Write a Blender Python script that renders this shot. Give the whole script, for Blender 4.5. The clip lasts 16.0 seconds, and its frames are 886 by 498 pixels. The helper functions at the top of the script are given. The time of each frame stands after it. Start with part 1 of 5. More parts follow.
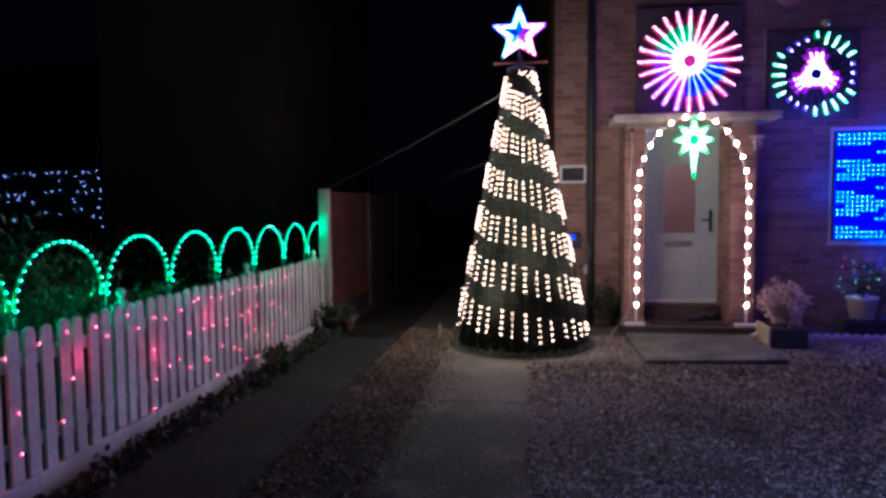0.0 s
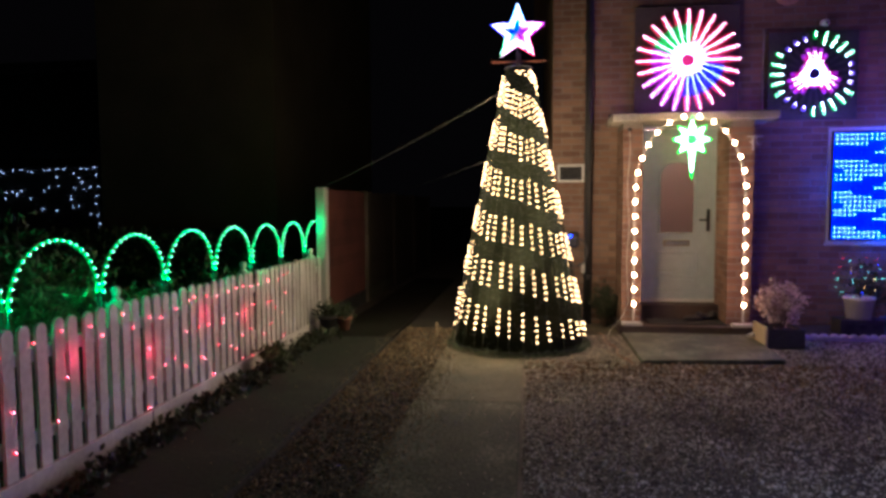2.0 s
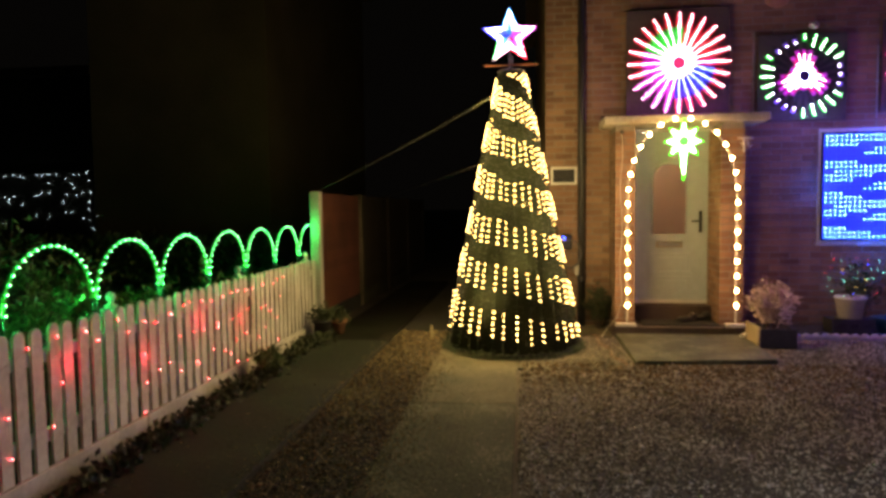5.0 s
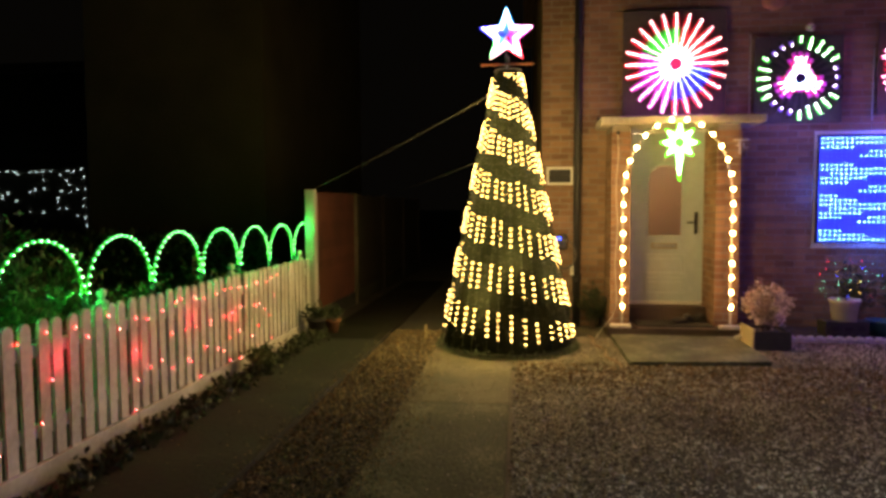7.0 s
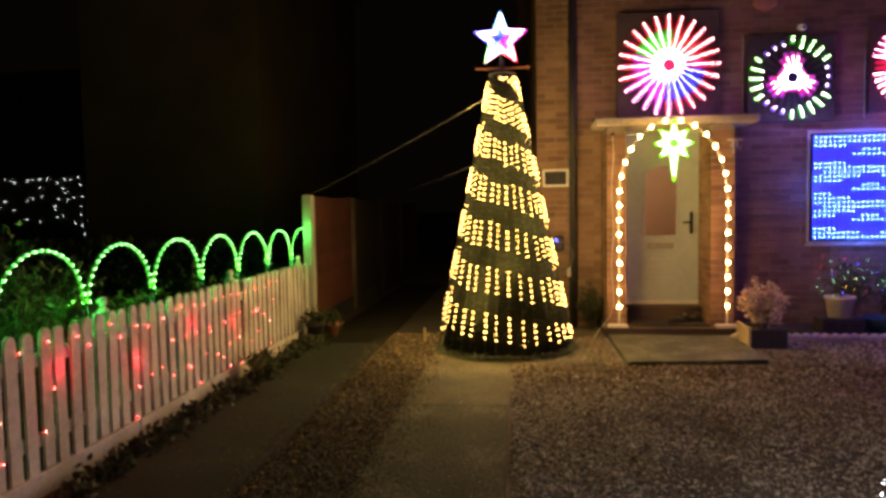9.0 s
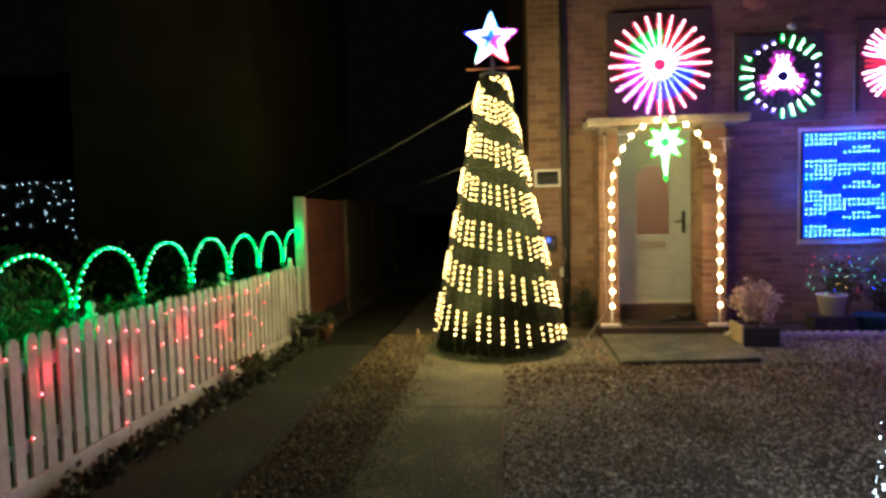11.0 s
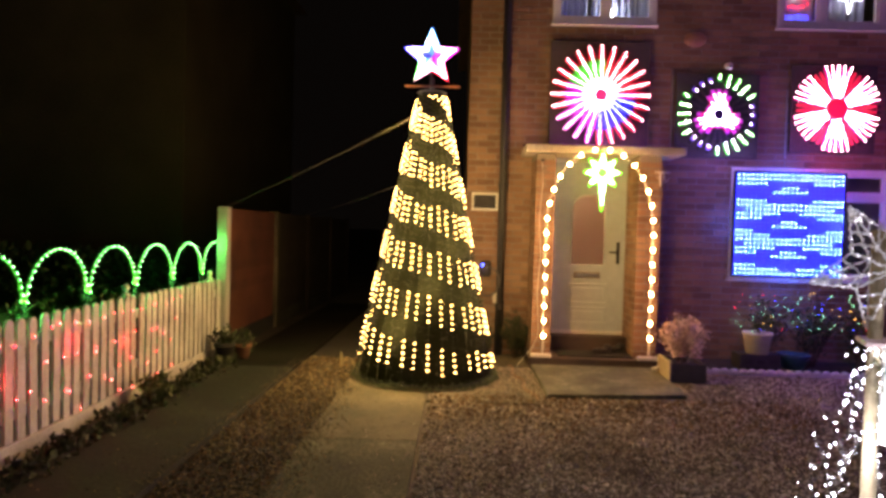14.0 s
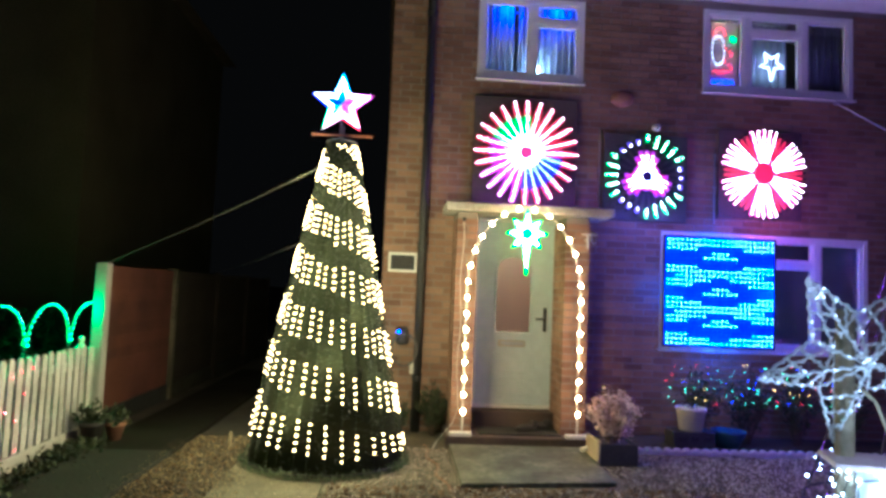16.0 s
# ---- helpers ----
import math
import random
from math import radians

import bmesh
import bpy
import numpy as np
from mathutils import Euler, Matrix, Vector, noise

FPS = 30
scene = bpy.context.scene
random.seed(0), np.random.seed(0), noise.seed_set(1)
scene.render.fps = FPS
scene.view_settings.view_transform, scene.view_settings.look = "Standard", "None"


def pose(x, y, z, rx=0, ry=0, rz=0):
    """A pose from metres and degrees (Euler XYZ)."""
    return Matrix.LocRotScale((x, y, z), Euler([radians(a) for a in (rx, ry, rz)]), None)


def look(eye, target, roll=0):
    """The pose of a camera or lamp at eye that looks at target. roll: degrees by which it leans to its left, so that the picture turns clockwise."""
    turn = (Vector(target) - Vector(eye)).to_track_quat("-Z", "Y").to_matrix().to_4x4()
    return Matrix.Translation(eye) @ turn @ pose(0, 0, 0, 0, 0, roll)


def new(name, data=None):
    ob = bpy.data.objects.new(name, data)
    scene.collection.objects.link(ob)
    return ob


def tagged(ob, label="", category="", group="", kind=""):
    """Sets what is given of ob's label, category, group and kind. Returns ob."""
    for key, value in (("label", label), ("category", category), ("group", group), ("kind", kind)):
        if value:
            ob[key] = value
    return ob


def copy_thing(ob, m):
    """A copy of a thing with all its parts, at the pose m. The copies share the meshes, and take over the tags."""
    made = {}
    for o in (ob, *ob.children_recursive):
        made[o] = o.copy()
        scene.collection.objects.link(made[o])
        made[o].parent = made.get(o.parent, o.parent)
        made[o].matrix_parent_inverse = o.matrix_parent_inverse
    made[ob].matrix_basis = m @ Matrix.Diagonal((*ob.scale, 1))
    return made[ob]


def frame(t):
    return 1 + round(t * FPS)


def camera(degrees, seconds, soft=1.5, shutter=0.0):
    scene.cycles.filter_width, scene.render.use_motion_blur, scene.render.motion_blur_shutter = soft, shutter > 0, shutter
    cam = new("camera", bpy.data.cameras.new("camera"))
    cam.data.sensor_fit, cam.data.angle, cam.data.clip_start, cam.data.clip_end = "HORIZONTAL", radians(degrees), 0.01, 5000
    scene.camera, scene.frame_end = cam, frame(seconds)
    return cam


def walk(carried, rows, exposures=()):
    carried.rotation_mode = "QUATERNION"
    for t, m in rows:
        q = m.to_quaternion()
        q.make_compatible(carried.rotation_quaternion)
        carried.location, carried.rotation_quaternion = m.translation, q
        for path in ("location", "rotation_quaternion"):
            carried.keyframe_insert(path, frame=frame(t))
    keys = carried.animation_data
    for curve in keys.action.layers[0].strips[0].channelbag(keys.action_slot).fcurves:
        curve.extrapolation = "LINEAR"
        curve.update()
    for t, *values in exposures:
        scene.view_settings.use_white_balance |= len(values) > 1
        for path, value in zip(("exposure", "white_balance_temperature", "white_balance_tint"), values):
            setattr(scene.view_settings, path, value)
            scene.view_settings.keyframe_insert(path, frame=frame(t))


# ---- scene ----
cam = camera(67.9, 16.0, 3.3)
EXPOSURES = [(0, 0.5, 4150, 54), (0.5, 0.58, 4250, 54), (1.5, 0.72, 4600, 60), (2, 0.8, 4900, 38), (3, 1.18, 6400, 25), (4, 1.18, 6400, 22), (6.5, 1.3, 7100, 12), (7, 1.28, 7200, 13), (9, 1.14, 7700, 26), (11.5, 1.32, 5300, 4), (12, 1.3, 5400, 38), (12.5, 1.3, 5600, 52), (13, 1.42, 6100, 32), (13.5, 1.48, 6100, 30), (14, 1.54, 7200, 34), (14.5, 1.42, 6700, 34), (15, 1.14, 4350, 18), (15.5, 1.36, 4150, 20), (16, 1.78, 4550, 6)]
PATH = [
    (0, (0.099, 1.929, 1.418), (-0.169, 3.907, 1.293), -0.5),
    (0.5, (0.096, 1.927, 1.419), (-0.167, 3.906, 1.295), -0.6),
    (1, (0.111, 1.93, 1.432), (-0.154, 3.908, 1.303), -0.5),
    (1.5, (0.108, 1.933, 1.42), (-0.155, 3.912, 1.292), -0.4),
    (2, (0.112, 1.939, 1.43), (-0.152, 3.917, 1.298), -0.3),
    (2.5, (0.114, 1.935, 1.413), (-0.144, 3.914, 1.286), -0.6),
    (3, (0.12, 1.932, 1.427), (-0.137, 3.912, 1.297), -0.7),
    (3.5, (0.112, 1.93, 1.425), (-0.138, 3.91, 1.299), -0.9),
    (4, (0.106, 1.915, 1.431), (-0.143, 3.896, 1.309), -0.8),
    (6.5, (0.129, 1.934, 1.421), (-0.109, 3.916, 1.297), -0.4),
    (7, (0.125, 1.939, 1.418), (-0.11, 3.922, 1.296), -0.2),
    (7.5, (0.141, 1.933, 1.423), (-0.09, 3.917, 1.302), -0.3),
    (8, (0.141, 1.909, 1.434), (-0.088, 3.893, 1.314), -0.6),
    (8.5, (0.128, 1.907, 1.423), (-0.101, 3.891, 1.306), -0.9),
    (9, (0.132, 1.901, 1.43), (-0.096, 3.885, 1.315), -1.0),
    (11.5, (0.148, 1.925, 1.429), (-0.06, 3.911, 1.318), -1.5),
    (12, (0.146, 1.919, 1.415), (-0.062, 3.906, 1.306), -1.5),
    (12.5, (0.144, 1.913, 1.436), (-0.06, 3.899, 1.323), -1.2),
    (13, (0.182, 1.939, 1.43), (-0.012, 3.927, 1.32), -0.8),
    (13.5, (0.233, 2.013, 1.432), (0.077, 4.004, 1.327), 0.3),
    (14, (0.29, 2.176, 1.457), (0.243, 4.174, 1.399), 1.6),
    (14.5, (0.323, 2.305, 1.475), (0.373, 4.304, 1.504), 2.2),
    (15, (0.482, 2.469, 1.488), (0.567, 4.465, 1.565), 2.1),
    (15.5, (0.545, 2.593, 1.478), (0.662, 4.586, 1.59), 1.9),
    (16, (0.565, 2.805, 1.499), (0.691, 4.797, 1.63), 2.4),
]
walk(cam, [(t, look(e, g, r)) for t, e, g, r in PATH], EXPOSURES)

# ---- world and exposure ----
world = bpy.data.worlds.new("night_sky")
scene.world = world
world.use_nodes = True
bgn = world.node_tree.nodes["Background"]
bgn.inputs["Color"].default_value = (1.0, 0.86, 0.68, 1)
bgn.inputs["Strength"].default_value = 0.0007


# ---- materials ----
def nodes_of(name):
    m = bpy.data.materials.new(name)
    m.use_nodes = True
    nt = m.node_tree
    return m, nt, nt.nodes["Principled BSDF"]


def surface(name, a, b, rough=0.7, metal=0.0, grain=40.0, stain=2.0, bump=0.3, dist=0.004, spread=0.0, per="", c=None, spec=0.5):
    """A surface that varies between colours a and b with fine grain and broad stains; per: 'object' or 'island' adds variation piece by piece."""
    m, nt, p = nodes_of(name)
    n, l = nt.nodes, nt.links
    geo = n.new("ShaderNodeNewGeometry")
    fine, broad = n.new("ShaderNodeTexNoise"), n.new("ShaderNodeTexNoise")
    fine.inputs["Scale"].default_value, fine.inputs["Detail"].default_value = grain, 6
    broad.inputs["Scale"].default_value, broad.inputs["Detail"].default_value = stain, 4
    for t in (fine, broad):
        l.new(geo.outputs["Position"], t.inputs["Vector"])
    mix = n.new("ShaderNodeMath")
    mix.operation = "MULTIPLY_ADD"
    l.new(fine.outputs["Fac"], mix.inputs[0])
    mix.inputs[1].default_value = 0.9
    sub = n.new("ShaderNodeMath")
    sub.operation = "MULTIPLY_ADD"
    l.new(broad.outputs["Fac"], sub.inputs[0])
    sub.inputs[1].default_value, sub.inputs[2].default_value = 1.3, -0.62
    l.new(sub.outputs[0], mix.inputs[2])
    fac = mix.outputs[0]
    if per:
        src = n.new("ShaderNodeObjectInfo").outputs["Random"] if per == "object" else geo.outputs["Random Per Island"]
        add = n.new("ShaderNodeMath")
        add.operation = "MULTIPLY_ADD"
        l.new(src, add.inputs[0])
        add.inputs[1].default_value = spread
        half = n.new("ShaderNodeMath")
        half.operation = "ADD"
        l.new(fac, half.inputs[0])
        half.inputs[1].default_value = -spread / 2
        l.new(half.outputs[0], add.inputs[2])
        fac = add.outputs[0]
    ramp = n.new("ShaderNodeValToRGB")
    ramp.color_ramp.elements[0].position, ramp.color_ramp.elements[0].color = 0.15, (*a, 1)
    ramp.color_ramp.elements[1].position, ramp.color_ramp.elements[1].color = 0.85, (*b, 1)
    if c:
        e = ramp.color_ramp.elements.new(0.5)
        e.color = (*c, 1)
    l.new(fac, ramp.inputs[0])
    l.new(ramp.outputs[0], p.inputs["Base Color"])
    p.inputs["Roughness"].default_value, p.inputs["Metallic"].default_value = rough, metal
    p.inputs["Specular IOR Level"].default_value = spec
    if bump:
        bn = n.new("ShaderNodeBump")
        bn.inputs["Strength"].default_value, bn.inputs["Distance"].default_value = bump, dist
        l.new(fine.outputs["Fac"], bn.inputs["Height"])
        l.new(bn.outputs[0], p.inputs["Normal"])
    return m


def glow(name, colour, strength):
    m, nt, p = nodes_of(name)
    p.inputs["Base Color"].default_value = (*[0.6 * v + 0.1 for v in colour], 1)
    p.inputs["Emission Color"].default_value = (*colour, 1)
    p.inputs["Emission Strength"].default_value = strength
    return m


def clear_glass(name, tint=(0.9, 0.95, 0.95), rough=0.0):
    m, nt, p = nodes_of(name)
    p.inputs["Base Color"].default_value = (*tint, 1)
    p.inputs["Transmission Weight"].default_value = 1
    p.inputs["Roughness"].default_value = rough
    p.inputs["IOR"].default_value = 1.45
    return m


BRICK_A, BRICK_B, BRICK_C = (0.15, 0.088, 0.058), (0.35, 0.228, 0.15), (0.245, 0.144, 0.092)
M_BRICK = surface("red_brick", BRICK_A, BRICK_B, 0.9, 0, 70, 1.5, 0.5, 0.004, 0.45, "object", BRICK_C)
M_BRICKS = surface("red_brick_wall", BRICK_A, BRICK_B, 0.9, 0, 70, 1.5, 0.5, 0.004, 0.45, "island", BRICK_C)
M_MORTAR = surface("mortar", (0.16, 0.14, 0.12), (0.32, 0.29, 0.25), 0.95, 0, 120, 2, 0.5)
M_UPVC = surface("white_upvc", (0.66, 0.66, 0.64), (0.8, 0.8, 0.79), 0.35, 0, 15, 1.5, 0.05)
M_DOOR = surface("pale_grey_blue_door", (0.44, 0.51, 0.54), (0.56, 0.63, 0.66), 0.4, 0, 15, 1.5, 0.05)
M_BRASS = surface("worn_brass", (0.4, 0.33, 0.2), (0.6, 0.52, 0.34), 0.35, 0.9, 40, 6, 0.1)
M_PAINT = surface("white_fence_paint", (0.48, 0.46, 0.43), (0.8, 0.79, 0.76), 0.6, 0, 35, 3, 0.3, 0.002, 0.25, "object")
M_CONC = surface("worn_concrete", (0.028, 0.029, 0.014), (0.185, 0.158, 0.098), 0.9, 0, 55, 1.6, 0.6, c=(0.084, 0.075, 0.042))
M_MOSS = surface("mossy_concrete", (0.01, 0.013, 0.005), (0.2, 0.19, 0.125), 0.92, 0, 44, 1.9, 0.9, 0.008, c=(0.039, 0.041, 0.021))
# Near-black path concrete; the alley's shadow is painted into this colour.
M_CONCSHADE = surface("shaded_path_concrete", (0.006, 0.006, 0.004), (0.03, 0.028, 0.02), 0.95, 0, 70, 1.2, 0.6, spec=0.15)
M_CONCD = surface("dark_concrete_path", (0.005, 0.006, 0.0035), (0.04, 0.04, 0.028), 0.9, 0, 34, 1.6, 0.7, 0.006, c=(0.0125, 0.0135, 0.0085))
M_SLAB = surface("concrete_slab", (0.022, 0.03, 0.013), (0.17, 0.172, 0.122), 0.7, 0, 22, 3.2, 0.4, c=(0.07, 0.078, 0.048))
M_GROUND = surface("dark_ground", (0.035, 0.032, 0.026), (0.09, 0.08, 0.065), 0.95, 0, 50, 0.8, 0.6, 0.01)
M_BED = surface("gravel_bed", (0.05, 0.041, 0.03), (0.2, 0.165, 0.12), 0.95, 0, 110, 1.5, 0.8, 0.008)
M_STONE = surface("gravel_stones", (0.085, 0.064, 0.042), (0.66, 0.58, 0.46), 0.75, 0, 120, 1.2, 0.2, 0.002, 1.4, "island", (0.16, 0.117, 0.074))
M_STONEB = surface("brown_gravel_litter", (0.016, 0.012, 0.006), (0.34, 0.26, 0.14), 0.85, 0, 120, 1.2, 0.2, 0.002, 1.2, "island", (0.105, 0.075, 0.034))
M_SOIL = surface("soil", (0.02, 0.016, 0.012), (0.07, 0.055, 0.04), 0.95, 0, 60, 3, 0.8, 0.01)
M_LEAF = surface("border_leaves", (0.014, 0.024, 0.01), (0.075, 0.1, 0.04), 0.6, 0, 40, 3, 0.2, 0.002, 0.5, "island")
M_GRASSY = surface("shrub_leaves", (0.06, 0.09, 0.03), (0.2, 0.26, 0.1), 0.6, 0, 40, 3, 0.2, 0.002, 0.5, "island")
M_HEATHER = surface("dry_pink_flowers", (0.5, 0.33, 0.3), (0.85, 0.68, 0.63), 0.8, 0, 40, 6, 0.2, 0.002, 0.7, "island")
M_TWIG = surface("twigs", (0.05, 0.035, 0.025), (0.14, 0.1, 0.07), 0.9, 0, 60, 4, 0.4)
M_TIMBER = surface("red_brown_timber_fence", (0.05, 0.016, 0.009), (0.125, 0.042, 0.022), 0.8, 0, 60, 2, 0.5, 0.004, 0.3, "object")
# Darker copy of the fence timber, with shade put into its colour.
M_TIMBERSHADE = surface("shaded_timber", (0.008, 0.006, 0.005), (0.028, 0.02, 0.015), 0.9, 0, 60, 2, 0.5, 0.004, 0.3, "object")
M_POST = surface("concrete_post", (0.25, 0.25, 0.23), (0.45, 0.45, 0.42), 0.9, 0, 80, 3, 0.4)
M_POLE = surface("pale_wooden_pole", (0.28, 0.22, 0.13), (0.5, 0.42, 0.27), 0.75, 0, 60, 4, 0.4)
M_WIRE = surface("green_wire", (0.012, 0.022, 0.014), (0.03, 0.045, 0.03), 0.6, 0, 30, 3, 0.1)
M_LINER = surface("dark_green_mesh", (0.012, 0.015, 0.008), (0.03, 0.035, 0.018), 0.95, 0, 60, 3, 0.3, spec=0.1)
M_BLACK = surface("black_plastic", (0.012, 0.012, 0.013), (0.03, 0.03, 0.032), 0.55, 0, 40, 2, 0.15)
M_BOARD = surface("black_board", (0.045, 0.038, 0.038), (0.1, 0.085, 0.08), 0.8, 0, 40, 2, 0.15)
M_PIPE = surface("dark_grey_pipe", (0.018, 0.019, 0.021), (0.035, 0.036, 0.038), 0.6, 0, 30, 2, 0.1)
M_CABLE = surface("dull_grey_cable", (0.07, 0.07, 0.075), (0.13, 0.13, 0.135), 0.6, 0, 30, 3, 0.1)
M_STEEL = surface("galvanised_steel", (0.4, 0.4, 0.4), (0.6, 0.6, 0.6), 0.4, 0.9, 40, 4, 0.1)
M_CORD = surface("white_cord", (0.5, 0.49, 0.46), (0.7, 0.69, 0.66), 0.6, 0, 50, 4, 0.1)
M_ROPE = surface("grey_rope", (0.05, 0.048, 0.045), (0.12, 0.115, 0.11), 0.8, 0, 200, 4, 0.3)
M_TERRA = surface("terracotta", (0.16, 0.075, 0.045), (0.32, 0.16, 0.09), 0.85, 0, 50, 5, 0.3)
M_TUB = surface("cream_plastic", (0.55, 0.52, 0.42), (0.72, 0.69, 0.58), 0.5, 0, 30, 5, 0.1)
M_CHARCOAL = surface("charcoal_planter", (0.025, 0.025, 0.025), (0.06, 0.058, 0.055), 0.7, 0, 40, 3, 0.2)
M_PLANK = surface("pale_plank", (0.35, 0.28, 0.18), (0.6, 0.5, 0.34), 0.75, 0, 50, 3, 0.3)
M_PINKBOARD = surface("faded_pink_board", (0.42, 0.3, 0.29), (0.62, 0.5, 0.48), 0.7, 0, 50, 4, 0.2)
M_MAT = surface("black_rubber_mat", (0.012, 0.012, 0.012), (0.03, 0.03, 0.03), 0.9, 0, 200, 5, 0.6)
M_CANOPY = surface("weathered_canopy_paint", (0.33, 0.3, 0.24), (0.6, 0.57, 0.49), 0.7, 0, 30, 2.5, 0.2)
M_STEP = surface("dark_quarry_step", (0.028, 0.019, 0.016), (0.085, 0.058, 0.045), 0.7, 0, 60, 3, 0.3)
M_GREY = surface("grey_plastic", (0.3, 0.3, 0.31), (0.42, 0.42, 0.43), 0.45, 0, 30, 3, 0.1)
M_CREAMBOX = surface("weathered_orange_plastic", (0.26, 0.12, 0.07), (0.4, 0.2, 0.12), 0.5, 0, 30, 5, 0.1)
M_CURTAIN = surface("pale_curtain", (0.4, 0.42, 0.5), (0.62, 0.64, 0.7), 0.9, 0, 120, 3, 0.2)
M_DARKCUR = surface("dark_curtain", (0.06, 0.06, 0.075), (0.12, 0.12, 0.15), 0.9, 0, 120, 3, 0.2)
M_ROOM = surface("room_wall", (0.3, 0.26, 0.21), (0.42, 0.37, 0.3), 0.9, 0, 20, 2, 0.1)
M_HALL = surface("hall_wall", (0.4, 0.3, 0.21), (0.55, 0.43, 0.31), 0.9, 0, 4, 1.6, 0.1)
M_ROOF = surface("roof_tiles", (0.06, 0.04, 0.035), (0.16, 0.1, 0.08), 0.9, 0, 30, 2, 0.6, 0.01)
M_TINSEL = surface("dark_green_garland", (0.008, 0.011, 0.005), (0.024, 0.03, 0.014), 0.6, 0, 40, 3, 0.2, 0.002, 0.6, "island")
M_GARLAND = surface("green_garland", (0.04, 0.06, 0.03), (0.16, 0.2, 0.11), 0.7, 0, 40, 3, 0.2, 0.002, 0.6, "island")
M_FROST = surface("frosted_plastic", (0.7, 0.72, 0.72), (0.82, 0.84, 0.84), 0.5, 0, 60, 6, 0.1)
M_WRAP = surface("white_plastic_wrap", (0.65, 0.7, 0.7), (0.82, 0.86, 0.86), 0.35, 0, 40, 8, 0.4, 0.006)
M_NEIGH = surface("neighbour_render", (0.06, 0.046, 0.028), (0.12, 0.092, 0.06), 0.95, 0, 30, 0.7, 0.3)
M_GLASS = clear_glass("window_glass")
M_DOORGLASS = clear_glass("obscured_door_glass", (0.9, 0.82, 0.75), 0.35)
M_RED = glow("red_led", (1.0, 0.006, 0.012), 5.5)
M_GREEN = glow("green_led", (0.0, 0.95, 0.13), 3.2)
M_WARM = glow("warm_white_led", (1.0, 0.6, 0.16), 7.5)
M_GLOBE = glow("warm_globe_lamp", (1.0, 0.53, 0.17), 32)
M_COOL = glow("cool_white_led", (0.72, 0.9, 1.0), 9)
M_FARCOOL = glow("far_white_led", (0.72, 0.95, 0.95), 1.9)
M_PURPLE = glow("purple_led", (0.4, 0.05, 1.0), 6)
M_BLUE = glow("blue_led", (0.02, 0.05, 1.0), 7)
M_DEEP = glow("deep_blue_led", (0.0, 0.02, 1.0), 6)
M_MINT = glow("mint_led", (0.2, 1.0, 0.4), 5)
M_STARWHITE = glow("soft_white_led", (0.8, 0.9, 1.0), 2.5)
M_CORE = glow("white_lamp_core", (1.0, 0.88, 0.92), 10)
M_COREG = glow("pale_green_lamp_core", (0.38, 1.0, 0.4), 8)
M_COREB = glow("pale_blue_lamp_core", (0.42, 0.7, 1.0), 7)
M_CORER = glow("pale_red_lamp_core", (1.0, 0.4, 0.36), 9)
R_PINK = glow("pink_lamp_rim", (1.0, 0.02, 0.38), 1.5)
R_ROSE = glow("rose_lamp_rim", (1.0, 0.01, 0.06), 1.5)
R_MAGENTA = glow("magenta_lamp_rim", (0.8, 0.01, 0.75), 1.5)
R_GREEN = glow("green_lamp_rim", (0.0, 1.0, 0.09), 1.3)
R_BLUE = glow("blue_lamp_rim", (0.01, 0.02, 1.0), 1.6)
R_ORANGE = glow("orange_lamp_rim", (1.0, 0.34, 0.05), 1.6)
R_WHITE = glow("rose_white_lamp_rim", (1.0, 0.55, 0.75), 2.5)
R_CYAN = glow("cyan_lamp_rim", (0.02, 0.6, 1.0), 1.6)
R_VIOLET = glow("violet_lamp_rim", (0.4, 0.3, 1.0), 1.5)
# Dim emitters that imitate the coloured bloom around lamps.
H_PINK = glow("pink_bloom", (1.0, 0.0, 0.3), 0.2)
H_ROSE = glow("rose_bloom", (1.0, 0.0, 0.05), 0.22)
H_MAGENTA = glow("magenta_bloom", (0.8, 0.0, 0.8), 0.18)
H_GREEN = glow("green_bloom", (0.0, 1.0, 0.07), 0.16)
H_BLUE = glow("blue_bloom", (0.0, 0.015, 1.0), 0.17)
H_WHITE = glow("pale_rose_bloom", (1.0, 0.4, 0.6), 0.7)
H_CYAN = glow("cyan_bloom", (0.0, 0.3, 1.0), 0.2)
H_VIOLET = glow("violet_bloom", (0.25, 0.1, 1.0), 0.12)
M_STARGREEN = glow("pure_green_led", (0.02, 1.0, 0.01), 3.5)
M_STARCORE = glow("white_green_led", (0.75, 1.0, 0.62), 9)
H_STAR = glow("green_star_bloom", (0.06, 1.0, 0.05), 0.55)
# The hub is no lamp; its glow stands for bloom from the spokes.
H_HUB = glow("magenta_hub_bloom", (1.0, 0.02, 0.16), 0.3)
M_DARKHUB = surface("dark_violet_hub", (0.02, 0.006, 0.05), (0.05, 0.015, 0.12), 0.5, 0, 30, 4, 0.1)
M_AQUA = glow("aqua_led", (0.03, 0.62, 0.8), 0.9)
M_AQUACORE = glow("white_aqua_led", (0.5, 0.95, 1.0), 5)
M_ORNWHITE = glow("pale_ornament_led", (0.75, 0.85, 1.0), 2.2)
M_ORNRED = glow("red_ornament_led", (1.0, 0.02, 0.03), 2.72)
M_YELLOW = glow("amber_led", (1.0, 0.5, 0.06), 6)

# ---- building blocks ----
ORIGIN = {}


def thing(name, at, label, category, group="", kind=""):
    """A top-level empty at the thing's base."""
    ob = new(name)
    ob.location = at
    ob.empty_display_size = 0.1
    ORIGIN[ob.name] = Vector(at)
    return tagged(ob, label, category, group, kind)


